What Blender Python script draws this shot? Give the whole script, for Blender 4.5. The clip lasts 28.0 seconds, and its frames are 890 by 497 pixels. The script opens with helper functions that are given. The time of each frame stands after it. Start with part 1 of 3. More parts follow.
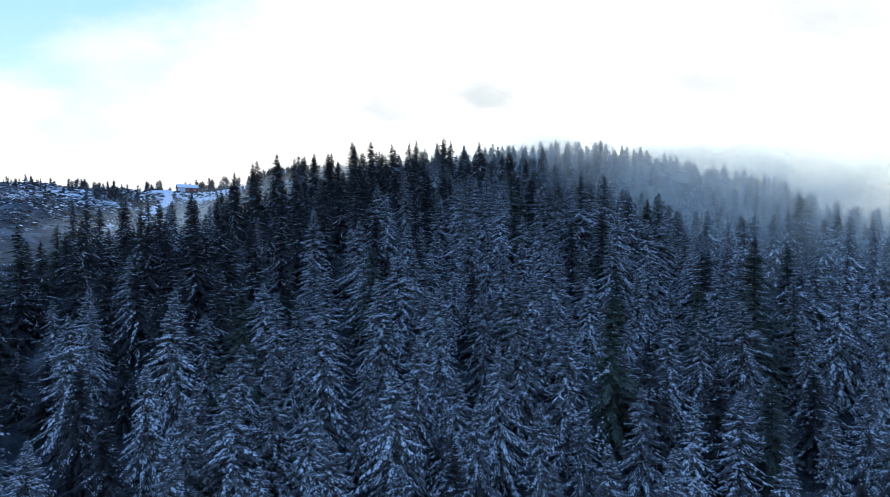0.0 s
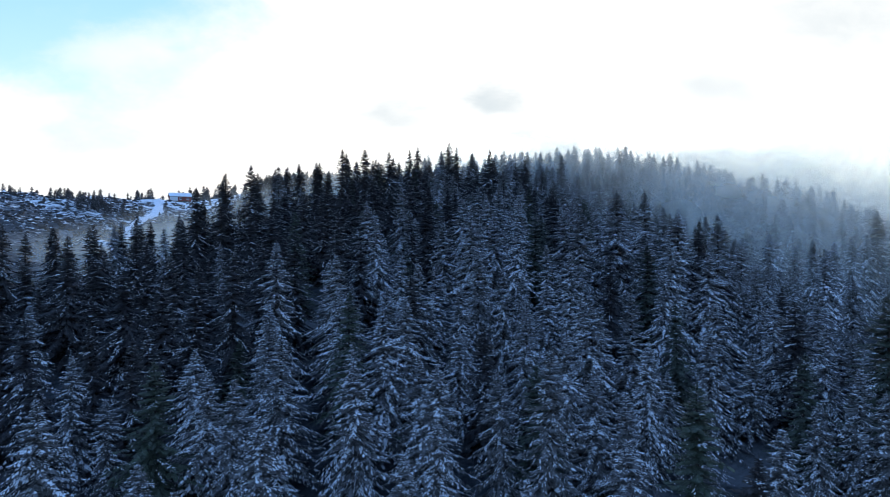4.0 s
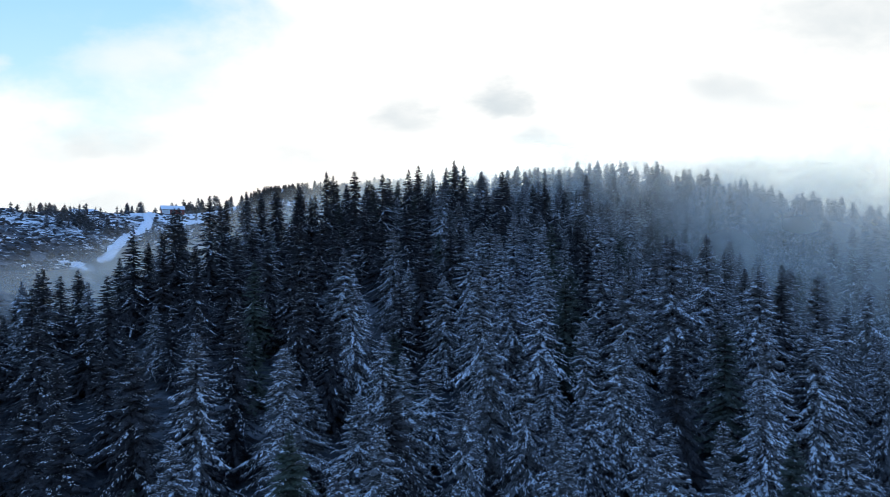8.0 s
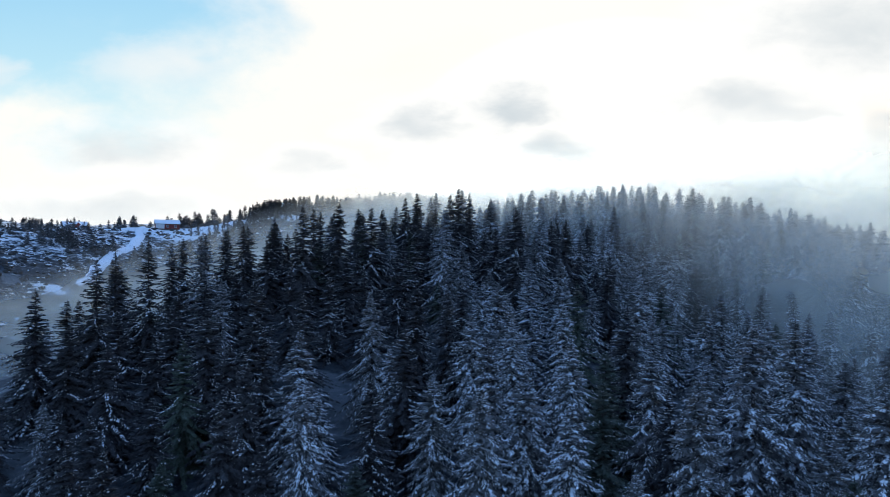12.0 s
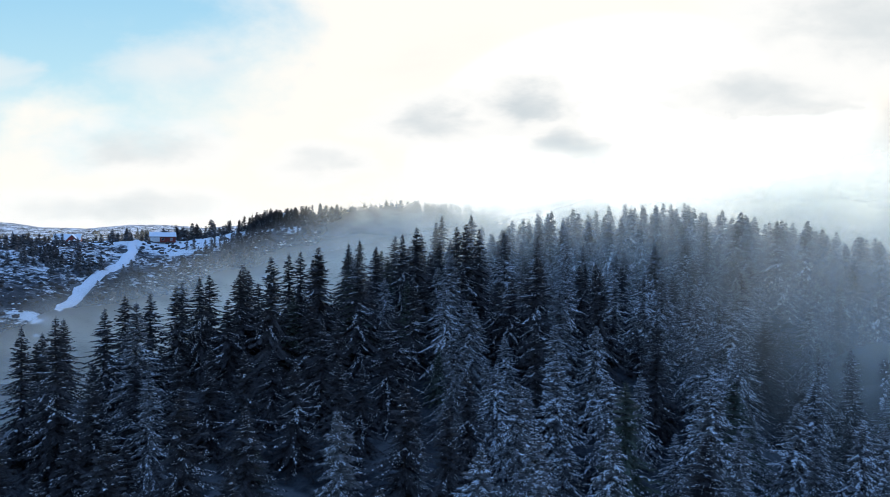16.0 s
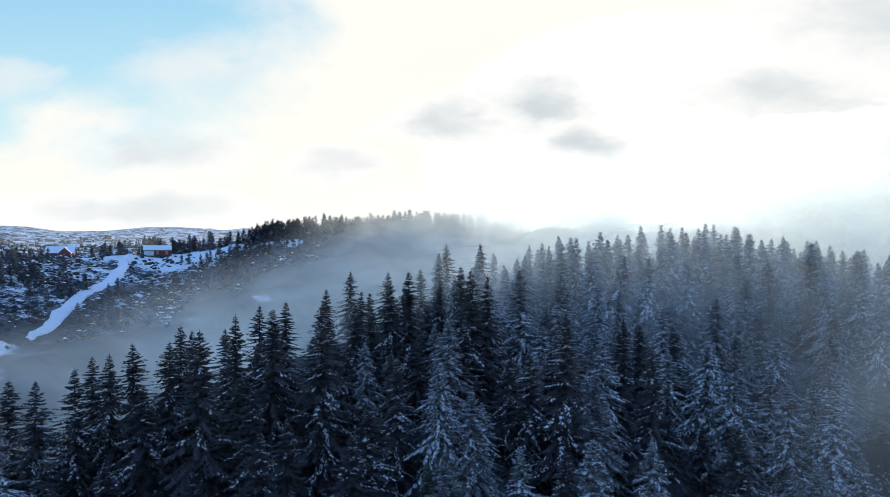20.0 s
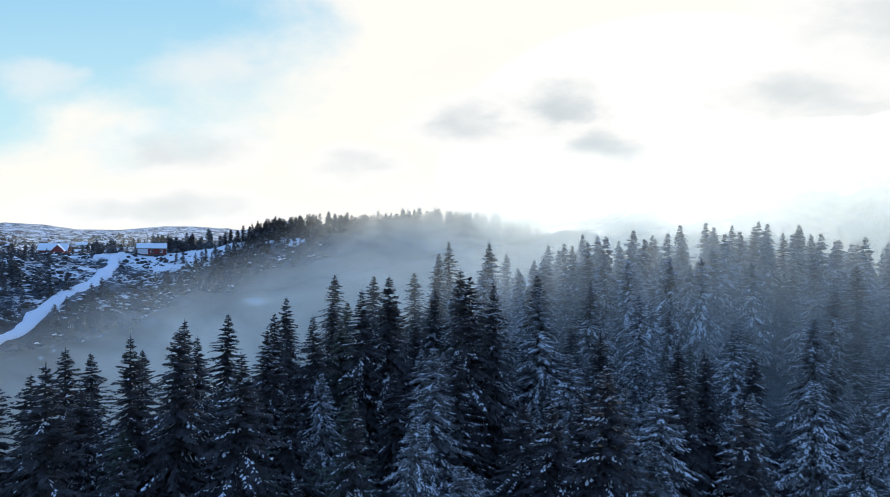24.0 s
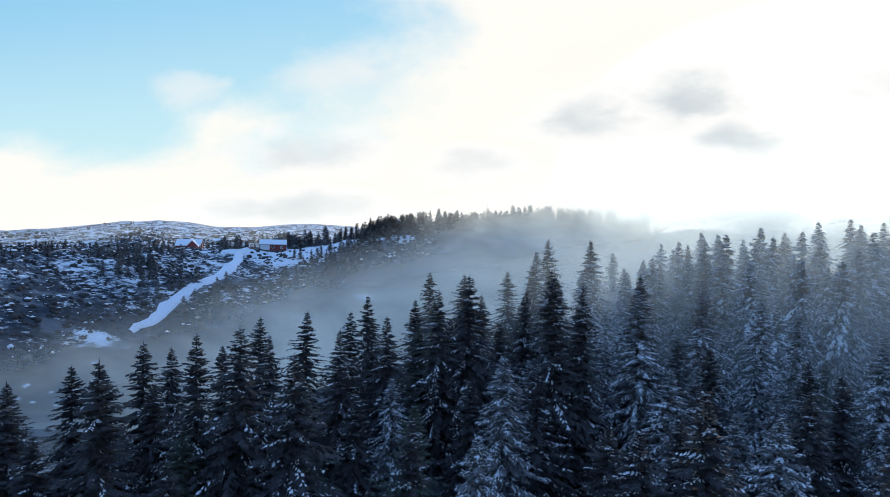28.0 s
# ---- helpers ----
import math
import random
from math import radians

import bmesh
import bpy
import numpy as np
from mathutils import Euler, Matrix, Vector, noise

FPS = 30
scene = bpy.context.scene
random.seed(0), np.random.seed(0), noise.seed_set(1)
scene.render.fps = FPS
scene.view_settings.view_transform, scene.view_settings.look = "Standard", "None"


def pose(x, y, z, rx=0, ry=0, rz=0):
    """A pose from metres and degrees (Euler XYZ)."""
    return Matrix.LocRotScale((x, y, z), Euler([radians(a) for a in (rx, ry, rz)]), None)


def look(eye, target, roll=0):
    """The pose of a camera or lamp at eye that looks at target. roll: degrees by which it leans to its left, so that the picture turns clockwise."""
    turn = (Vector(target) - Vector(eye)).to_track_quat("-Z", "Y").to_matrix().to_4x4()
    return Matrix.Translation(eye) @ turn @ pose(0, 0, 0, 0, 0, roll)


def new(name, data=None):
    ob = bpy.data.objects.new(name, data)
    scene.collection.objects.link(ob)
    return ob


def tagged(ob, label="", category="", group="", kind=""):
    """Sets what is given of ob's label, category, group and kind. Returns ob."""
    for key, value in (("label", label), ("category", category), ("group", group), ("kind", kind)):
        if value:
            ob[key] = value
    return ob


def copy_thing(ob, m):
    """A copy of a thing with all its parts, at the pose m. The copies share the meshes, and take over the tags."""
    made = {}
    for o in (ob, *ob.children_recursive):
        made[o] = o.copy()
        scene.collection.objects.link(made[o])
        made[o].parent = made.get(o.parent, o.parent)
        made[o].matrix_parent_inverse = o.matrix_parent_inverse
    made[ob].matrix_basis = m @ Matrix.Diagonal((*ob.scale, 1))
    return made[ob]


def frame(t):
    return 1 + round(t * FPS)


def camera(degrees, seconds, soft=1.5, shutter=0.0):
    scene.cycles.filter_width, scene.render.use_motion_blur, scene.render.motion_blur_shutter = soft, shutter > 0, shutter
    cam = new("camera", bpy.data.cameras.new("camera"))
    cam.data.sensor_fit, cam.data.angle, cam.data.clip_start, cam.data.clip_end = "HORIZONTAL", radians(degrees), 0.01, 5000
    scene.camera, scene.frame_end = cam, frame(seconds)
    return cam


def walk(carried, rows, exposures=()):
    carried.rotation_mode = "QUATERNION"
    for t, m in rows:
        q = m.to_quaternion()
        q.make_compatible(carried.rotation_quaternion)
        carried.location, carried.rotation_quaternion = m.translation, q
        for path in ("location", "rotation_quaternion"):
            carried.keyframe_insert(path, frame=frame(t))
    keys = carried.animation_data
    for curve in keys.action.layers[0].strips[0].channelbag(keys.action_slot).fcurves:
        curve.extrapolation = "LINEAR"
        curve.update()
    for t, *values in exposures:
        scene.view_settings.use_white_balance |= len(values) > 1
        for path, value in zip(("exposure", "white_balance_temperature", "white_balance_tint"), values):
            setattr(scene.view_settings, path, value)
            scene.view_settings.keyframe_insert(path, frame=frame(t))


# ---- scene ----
cam = camera(70.2, 28.0, soft=0.75)
PATH = [
    (0, -0.01, -0.0, 60.01, -2.64, -0.9, -0.23),
    (0.5, 0.17, 2.5, 60.15, -2.58, -0.93, -0.33),
    (1, 0.33, 5.19, 60.37, -2.5, -0.93, -0.42),
    (1.5, 0.56, 8.16, 60.79, -2.43, -0.88, -0.42),
    (2, 0.81, 11.17, 61.29, -2.35, -0.83, -0.42),
    (2.5, 1.03, 14.3, 61.97, -2.2, -0.77, -0.41),
    (3, 1.24, 17.41, 62.74, -2.08, -0.64, -0.4),
    (3.5, 1.5, 20.55, 63.48, -1.98, -0.47, -0.2),
    (5.5, 2.17, 33.28, 67.55, -1.65, -0.72, -0.58),
    (6, 2.38, 36.27, 68.25, -1.53, -0.61, -0.58),
    (6.5, 2.71, 39.26, 69.03, -1.44, -0.47, -0.47),
    (7, 3.08, 42.29, 69.94, -1.32, -0.36, -0.37),
    (7.5, 3.44, 45.25, 70.86, -1.17, -0.31, -0.36),
    (8, 3.74, 48.15, 71.78, -1.05, -0.26, -0.35),
    (8.5, 4.02, 50.97, 72.71, -0.93, -0.18, -0.25),
    (9, 4.26, 53.69, 73.65, -0.82, -0.13, -0.24),
    (9.5, 4.53, 56.3, 74.57, -0.7, -0.02, -0.14),
    (10, 4.81, 58.86, 75.45, -0.55, 0.03, -0.03),
    (10.5, 5.11, 61.56, 76.31, -0.43, 0.11, 0.18),
    (11, 5.47, 64.27, 77.21, -0.26, 0.13, 0.09),
    (11.5, 5.79, 66.9, 78.05, -0.14, 0.27, 0.19),
    (12, 6.03, 69.6, 78.89, 0.01, 0.35, 0.3),
    (12.5, 6.27, 72.23, 79.75, 0.19, 0.42, 0.41),
    (14.5, 6.63, 81.88, 84.62, 0.65, -0.09, 0.03),
    (15, 6.82, 84.57, 85.39, 0.79, -0.04, -0.06),
    (15.5, 7.04, 87.43, 86.2, 0.94, 0.07, -0.05),
    (16, 7.24, 90.35, 87.09, 1.14, 0.09, -0.05),
    (16.5, 7.45, 93.28, 88.04, 1.32, 0.11, -0.14),
    (17, 7.72, 96.16, 89.01, 1.52, 0.1, -0.13),
    (17.5, 7.98, 99.06, 90.02, 1.71, -0.0, -0.32),
    (18, 8.22, 101.98, 91.01, 1.94, -0.01, -0.21),
    (18.5, 8.39, 104.83, 91.98, 2.09, -0.02, -0.2),
    (19, 8.55, 107.62, 92.86, 2.26, 0.03, -0.29),
    (19.5, 8.71, 110.38, 93.53, 2.38, 0.16, -0.09),
    (20, 9.01, 113.14, 93.89, 2.58, 0.09, -0.18),
    (20.5, 9.28, 115.84, 93.98, 2.78, 0.03, -0.07),
    (21, 9.54, 118.58, 93.98, 3.04, 0.04, 0.05),
    (21.5, 9.79, 121.28, 93.98, 3.24, 0.03, -0.05),
    (23.5, 10.3, 132.13, 93.49, 3.89, 0.28, 0.28),
    (24, 10.44, 134.75, 93.45, 4.08, 0.27, 0.39),
    (24.5, 10.67, 137.16, 93.46, 4.32, 0.34, 0.5),
    (25, 11.03, 138.93, 93.41, 5.01, 0.33, 0.53),
    (25.5, 11.55, 139.99, 93.35, 6.83, 0.37, 0.61),
    (26, 12.12, 140.46, 93.3, 8.42, 0.37, 0.68),
    (26.5, 12.5, 140.53, 93.31, 9.96, 0.33, 0.74),
    (27, 12.71, 140.43, 93.33, 11.51, 0.21, 0.8),
    (27.5, 12.8, 140.32, 93.39, 13.0, 0.09, 0.96),
    (28, 12.87, 140.26, 93.42, 14.57, -0.01, 0.92),
]
walk(cam, [(t, pose(x, y, z, 90 + pitch, 0, yaw) @ pose(0, 0, 0, 0, 0, roll)) for t, x, y, z, yaw, pitch, roll in PATH],
     [(0, 0.22), (6, 0.14), (11, 0.0), (17, -0.06), (28, -0.06)])

# ---- light, sky, air ----
SUN_AZ, SUN_EL = 17.0, 9.0            # degrees right of +y, degrees up
sun = new("sun", bpy.data.lights.new("sun", "SUN"))
sun.data.energy, sun.data.angle, sun.data.color = 3.0, radians(12), (1.0, 0.95, 0.88)
sun.matrix_world = look((0, 0, 0), (-math.sin(radians(SUN_AZ)), -math.cos(radians(SUN_AZ)), -math.tan(radians(SUN_EL))))


class Nodes:
    """Short hand for building node trees."""

    def __init__(self, tree):
        self.tree = tree
        tree.nodes.clear()

    def add(self, kind, inputs=(), **props):
        node = self.tree.nodes.new(kind)
        for key, value in props.items():
            if key == "operation":
                node.operation = value
            elif key == "sky_type":
                node.sky_type = value
            elif key == "data_type":
                node.data_type = value
            elif key == "blend_type":
                node.blend_type = value
            elif key == "attribute_name":
                node.attribute_name = value
            elif key == "interpolation_type":
                node.interpolation_type = value
        for key, value in dict(inputs).items():
            self.put(node.inputs[key], value)
        return node

    def put(self, socket, value):
        if isinstance(value, bpy.types.NodeSocket):
            self.tree.links.new(value, socket)
        elif value is not None:
            socket.default_value = value

    def math(self, op, a, b=None, c=None):
        return self.add("ShaderNodeMath", {i: v for i, v in enumerate((a, b, c)) if v is not None}, operation=op).outputs[0]

    def vmath(self, op, a, b=None):
        return self.add("ShaderNodeVectorMath", {i: v for i, v in enumerate((a, b)) if v is not None}, operation=op)

    def ramp(self, value, lo, hi, a=0.0, b=1.0):
        node = self.add("ShaderNodeMapRange", {0: value, 1: lo, 2: hi, 3: a, 4: b}, interpolation_type="SMOOTHSTEP")
        return node.outputs[0]

    def mix(self, fac, a, b, blend="MIX"):
        node = self.add("ShaderNodeMix", data_type="RGBA", blend_type=blend)
        self.put(node.inputs[0], fac), self.put(node.inputs[6], a), self.put(node.inputs[7], b)
        return node.outputs[2]

    def noise(self, vector, scale, detail=4.0, rough=0.55, distortion=0.0):
        return self.add("ShaderNodeTexNoise", {"Vector": vector, "Scale": scale, "Detail": detail, "Roughness": rough, "Distortion": distortion}).outputs[0]


def sky():
    world = bpy.data.worlds.new("winter_sky")
    scene.world = world
    world.use_nodes = True
    n = Nodes(world.node_tree)
    way = n.add("ShaderNodeTexCoord").outputs["Generated"]
    part_ = n.add("ShaderNodeSeparateXYZ", {0: way}).outputs
    air = n.add("ShaderNodeTexSky", sky_type="NISHITA")
    air.sun_disc, air.sun_elevation, air.sun_rotation = False, radians(SUN_EL), radians(SUN_AZ)
    air.air_density, air.dust_density, air.ozone_density = 1.0, 0.6, 2.0
    ahead = n.math("MAXIMUM", part_[1], 0.08)
    u = n.math("DIVIDE", part_[0], ahead)
    v = n.math("DIVIDE", part_[2], ahead)
    flat = n.add("ShaderNodeCombineXYZ", {0: u, 1: n.math("MULTIPLY", v, 1.7), 2: part_[1]}).outputs[0]
    big = n.noise(flat, 2.3, 6.0, 0.55, 0.3)
    fine = n.noise(flat, 7.0, 6.0, 0.6, 0.2)
    curl = n.noise(n.add("ShaderNodeCombineXYZ", {0: u, 1: n.math("MULTIPLY", v, 2.6), 2: 2.7}).outputs[0], 11.0, 4.0, 0.5, 0.5)
    rag = n.noise(n.add("ShaderNodeCombineXYZ", {0: u, 1: n.math("MULTIPLY", v, 1.8), 2: 8.3}).outputs[0], 13.0, 5.0, 0.55, 0.2)
    # clear sky high up and to the west, cloud towards the sun
    clear = n.math("ADD", n.math("MULTIPLY", u, -0.8), v)
    clear = n.math("ADD", clear, n.math("MULTIPLY", n.math("SUBTRACT", big, 0.5), 0.75))
    clear = n.math("ADD", clear, n.math("MULTIPLY", n.math("SUBTRACT", fine, 0.5), 0.16))
    clear = n.ramp(clear, 0.44, 0.78)
    high = n.math("MAXIMUM", n.ramp(part_[2], 0.37, 0.52), n.ramp(u, 1.0, 1.9))
    behind = n.ramp(part_[1], 0.35, -0.1)
    clear = n.math("MULTIPLY", clear, n.ramp(n.math("ADD", v, n.math("MULTIPLY", n.math("SUBTRACT", big, 0.5), 0.35)), 0.10, 0.24))
    clear = n.math("MAXIMUM", clear, n.math("MAXIMUM", high, behind))
    blue = n.mix(1.0, n.mix(1.0, air.outputs[0], (0.085, 0.085, 0.085, 1), "MULTIPLY"), (0.190, 0.390, 0.87, 1), "ADD")
    pale = n.mix(n.ramp(v, 0.12, 0.55), (0.62, 0.90, 0.98, 1), (0.30, 0.64, 0.93, 1))
    seen = n.math("MULTIPLY", n.ramp(part_[1], 0.25, 0.6), n.ramp(part_[2], 0.55, 0.38))
    blue = n.mix(seen, blue, pale)
    # cloud: white, greyer patches, a few small dark clouds
    grey = n.ramp(n.noise(flat, 3.1, 5.0, 0.5, 0.4), 0.56, 0.76)
    right = n.ramp(u, 0.25, 0.75)
    cloud = n.mix(n.math("MULTIPLY", grey, n.math("ADD", n.math("MULTIPLY", right, 0.55), 0.12)), (1.12, 1.06, 0.98, 1), (0.50, 0.62, 0.70, 1))
    glow = n.math("ADD", n.math("POWER", n.math("SUBTRACT", u, math.tan(radians(SUN_AZ))), 2.0), n.math("POWER", n.math("MULTIPLY", n.math("SUBTRACT", v, 0.13), 1.6), 2.0))
    cloud = n.mix(n.ramp(glow, 0.16, 0.0), cloud, (4.8, 4.8, 4.6, 1))
    for cu, cv, su, sv, depth in ((0.100, 0.222, 0.062, 0.028, 0.85), (-0.040, 0.202, 0.056, 0.022, 0.7), (0.170, 0.172, 0.040, 0.016, 0.9), (-0.50, 0.16, 0.075, 0.024, 0.5),
                                  (-0.55, 0.065, 0.12, 0.016, 0.5), (0.47, 0.245, 0.075, 0.024, 0.6), (-0.22, 0.135, 0.04, 0.016, 0.35), (0.66, 0.36, 0.12, 0.05, 0.6)):
        du, dv = n.math("SUBTRACT", n.math("ADD", u, n.math("MULTIPLY", n.math("SUBTRACT", curl, 0.5), 0.13)), cu), n.math("SUBTRACT", n.math("ADD", v, n.math("MULTIPLY", n.math("SUBTRACT", fine, 0.5), 0.07)), cv)
        d = n.math("ADD", n.math("POWER", n.math("DIVIDE", du, su), 2.0), n.math("POWER", n.math("DIVIDE", dv, sv), 2.0))
        d = n.math("ADD", d, n.math("MULTIPLY", n.math("SUBTRACT", rag, 0.5), 3.4))
        m = n.math("MULTIPLY", n.ramp(d, 2.9, -1.0), depth)
        cloud = n.mix(n.ramp(d, 7.0, 2.6), cloud, (1.04, 1.04, 1.02, 1))
        cloud = n.mix(m, cloud, (0.58, 0.66, 0.71, 1))
    colour = n.mix(clear, cloud, blue)
    # white puffs in the clear part, a smooth grey bank low in the east
    for cu, cv, su, sv in ((-0.46, 0.30, 0.075, 0.028), (-0.75, 0.285, 0.055, 0.024)):
        du = n.math("DIVIDE", n.math("SUBTRACT", n.math("ADD", u, n.math("MULTIPLY", n.math("SUBTRACT", curl, 0.5), 0.12)), cu), su)
        dv = n.math("DIVIDE", n.math("SUBTRACT", n.math("ADD", v, n.math("MULTIPLY", n.math("SUBTRACT", fine, 0.5), 0.06)), cv), sv)
        d = n.math("ADD", n.math("MULTIPLY", du, du), n.math("MULTIPLY", dv, dv))
        colour = n.mix(n.ramp(d, 3.6, -0.5, 0.0, 0.6), colour, (0.97, 0.97, 0.96, 1))
    du = n.math("DIVIDE", n.math("SUBTRACT", u, 0.60), 0.25)
    dv = n.math("DIVIDE", n.math("SUBTRACT", n.math("ADD", v, n.math("MULTIPLY", n.math("SUBTRACT", big, 0.5), 0.12)), 0.09), 0.12)
    bank = n.ramp(n.math("ADD", n.math("MULTIPLY", du, du), n.math("MULTIPLY", dv, dv)), 1.6, 0.0, 0.0, 0.8)
    colour = n.mix(n.math("MULTIPLY", bank, n.ramp(part_[1], 0.2, 0.5)), colour, (0.60, 0.66, 0.69, 1))
    # below the horizon: snowy land
    colour = n.mix(n.ramp(part_[2], 0.0, -0.06), colour, (0.10, 0.15, 0.24, 1))
    back = n.add("ShaderNodeBackground", {0: colour, 1: 1.0})
    n.tree.links.new(back.outputs[0], n.add("ShaderNodeOutputWorld").inputs[0])


sky()

# ---- materials ----


def material(name):
    mat = bpy.data.materials.new(name)
    mat.use_nodes = True
    return mat, Nodes(mat.node_tree)


def finish(n, **inputs):
    bsdf = n.add("ShaderNodeBsdfPrincipled", {k.replace("_", " "): v for k, v in inputs.items()})
    n.tree.links.new(bsdf.outputs[0], n.add("ShaderNodeOutputMaterial").inputs[0])
    return bsdf


def bump(n, height, strength, distance):
    return n.add("ShaderNodeBump", {"Strength": strength, "Distance": distance, "Height": height}).outputs[0]


def needle_material(name, dark, light, joined=False, frost=0.38, veil=0.16):
    mat, n = material(name)
    where = n.add("ShaderNodeTexCoord").outputs["Object"]
    if joined:
        chance = n.noise(where, 0.16, 1.0)
    else:
        chance = n.add("ShaderNodeObjectInfo").outputs["Random"]
    island = n.add("ShaderNodeNewGeometry").outputs["Random Per Island"]
    tone = n.math("ADD", n.math("MULTIPLY", chance, 0.55), n.math("MULTIPLY", island, 0.45))
    colour = n.mix(tone, dark, light)
    brown = n.ramp(n.noise(where, 1.3, 3.0), 0.62, 0.75, 0.0, 0.22)
    colour = n.mix(brown, colour, (0.045, 0.030, 0.018, 1))
    rime = n.ramp(n.noise(where, 11.0, 3.0, 0.65), 0.60, 0.68, 0.0, frost)
    colour = n.mix(rime, colour, (0.62, 0.65, 0.68, 1))
    # Rime on the needles, lightened further to paint in haze of the air.
    rime_haze = n.math("MULTIPLY", n.ramp(n.noise(where, 2.1, 4.0, 0.6), 0.35, 0.65, 0.25, 1.0), n.math("ADD", n.math("MULTIPLY", island, 0.5), 0.5))
    colour = n.mix(n.math("MULTIPLY", rime_haze, veil), colour, (0.55, 0.55, 0.57, 1))
    finish(n, Base_Color=colour, Roughness=0.75, Specular_IOR_Level=0.25)
    return mat


def snow_material(name, joined=False):
    mat, n = material(name)
    where = n.add("ShaderNodeTexCoord").outputs["Object"]
    island = n.add("ShaderNodeNewGeometry").outputs["Random Per Island"]
    grain = n.noise(where, 9.0, 3.0, 0.6)
    colour = n.mix(n.math("MULTIPLY", island, 0.4), (0.84, 0.86, 0.88, 1), (0.55, 0.57, 0.59, 1))
    tree = n.noise(where, 0.17, 1.0) if joined else n.add("ShaderNodeObjectInfo").outputs["Random"]
    tree = n.ramp(tree, 0.35, 0.65) if joined else tree
    gap = n.math("ADD", n.math("MULTIPLY", n.math("SUBTRACT", island, 0.5), 0.16), n.math("MULTIPLY", n.math("SUBTRACT", tree, 0.5), 0.16))
    gap = n.ramp(n.math("ADD", grain, gap), 0.37, 0.48)
    colour = n.mix(gap, (0.060, 0.056, 0.052, 1), colour)
    finish(n, Base_Color=colour, Roughness=0.7, Specular_IOR_Level=0.2, Normal=bump(n, grain, 0.6, 0.05))
    return mat


def bark_material():
    mat, n = material("bark")
    where = n.add("ShaderNodeTexCoord").outputs["Object"]
    grain = n.noise(n.vmath("MULTIPLY", where, (1, 1, 0.2)).outputs[0], 14.0, 5.0)
    finish(n, Base_Color=n.mix(grain, (0.022, 0.017, 0.014, 1), (0.075, 0.058, 0.046, 1)), Roughness=0.9, Normal=bump(n, grain, 0.8, 0.03))
    return mat


def ground_material():
    mat, n = material("snowy_ground")
    where = n.add("ShaderNodeTexCoord").outputs["Object"]
    cover = n.add("ShaderNodeAttribute", attribute_name="snow").outputs["Fac"]
    coarse = n.noise(where, 0.055, 7.0, 0.62)
    fine = n.noise(n.vmath("MULTIPLY", where, (1, 1, 2.5)).outputs[0], 0.40, 8.0, 0.72)
    amount = n.math("ADD", n.math("ADD", n.math("MULTIPLY", coarse, 0.55), n.math("MULTIPLY", fine, 0.65)), n.math("MULTIPLY", n.math("SUBTRACT", cover, 0.5), 0.55))
    mask = n.ramp(amount, 0.575, 0.66)
    heath = n.mix(n.ramp(fine, 0.35, 0.65), (0.022, 0.026, 0.031, 1), (0.075, 0.082, 0.090, 1))
    rock = n.mix(n.noise(where, 0.9, 5.0), (0.07, 0.075, 0.082, 1), (0.21, 0.22, 0.23, 1))
    bare = n.mix(n.ramp(n.noise(where, 0.09, 5.0), 0.52, 0.6), heath, rock)
    white = n.mix(n.noise(where, 1.7, 3.0), (0.74, 0.76, 0.78, 1), (0.90, 0.91, 0.92, 1))
    relief = n.math("ADD", n.math("MULTIPLY", fine, 0.7), n.math("MULTIPLY", mask, 0.25))
    finish(n, Base_Color=n.mix(mask, bare, white), Roughness=0.8, Specular_IOR_Level=0.2, Normal=bump(n, relief, 0.9, 1.0))
    return mat


def plain_material(name, a, b, scale, rough=0.7):
    mat, n = material(name)
    where = n.add("ShaderNodeTexCoord").outputs["Object"]
    grain = n.noise(where, scale, 5.0)
    finish(n, Base_Color=n.mix(grain, a, b), Roughness=rough, Specular_IOR_Level=0.3, Normal=bump(n, grain, 0.5, 0.05))
    return mat


NEEDLES = needle_material("spruce_needles", (0.026, 0.021, 0.020, 1), (0.062, 0.055, 0.042, 1), frost=0.42, veil=0.34)
NEEDLES_DARK = needle_material("fir_needles", (0.018, 0.024, 0.015, 1), (0.046, 0.062, 0.030, 1), frost=0.25, veil=0.10)
NEEDLES_FAR = needle_material("forest_needles", (0.022, 0.021, 0.019, 1), (0.058, 0.056, 0.042, 1), True, 0.50, 0.50)
NEEDLES_FAR_BARE = needle_material("dark_forest_needles", (0.014, 0.011, 0.012, 1), (0.037, 0.031, 0.028, 1), True, 0.24, 0.13)
NEEDLES_BARE = needle_material("bare_spruce_needles", (0.014, 0.011, 0.012, 1), (0.037, 0.031, 0.028, 1), frost=0.20, veil=0.06)
SNOW = snow_material("branch_snow")
SNOW_FAR = snow_material("forest_snow", True)
BARK = bark_material()
GROUND = ground_material()
TRACK = plain_material("packed_snow", (0.70, 0.72, 0.75, 1), (0.86, 0.87, 0.89, 1), 1.2)
HEATH = plain_material("heather", (0.030, 0.028, 0.028, 1), (0.085, 0.076, 0.070, 1), 2.0, 0.9)
STONE = plain_material("grey_rock", (0.07, 0.07, 0.075, 1), (0.24, 0.23, 0.22, 1), 1.4, 0.85)
RED = plain_material("red_boards", (0.17, 0.036, 0.030, 1), (0.28, 0.060, 0.048, 1), 1.5)
WHITE = plain_material("white_paint", (0.62, 0.62, 0.62, 1), (0.80, 0.80, 0.79, 1), 2.0)
GREY = plain_material("grey_boards", (0.10, 0.085, 0.07, 1), (0.20, 0.17, 0.14, 1), 2.0)
GLASS = plain_material("dark_window_glass", (0.015, 0.018, 0.022, 1), (0.03, 0.035, 0.04, 1), 3.0, 0.08)
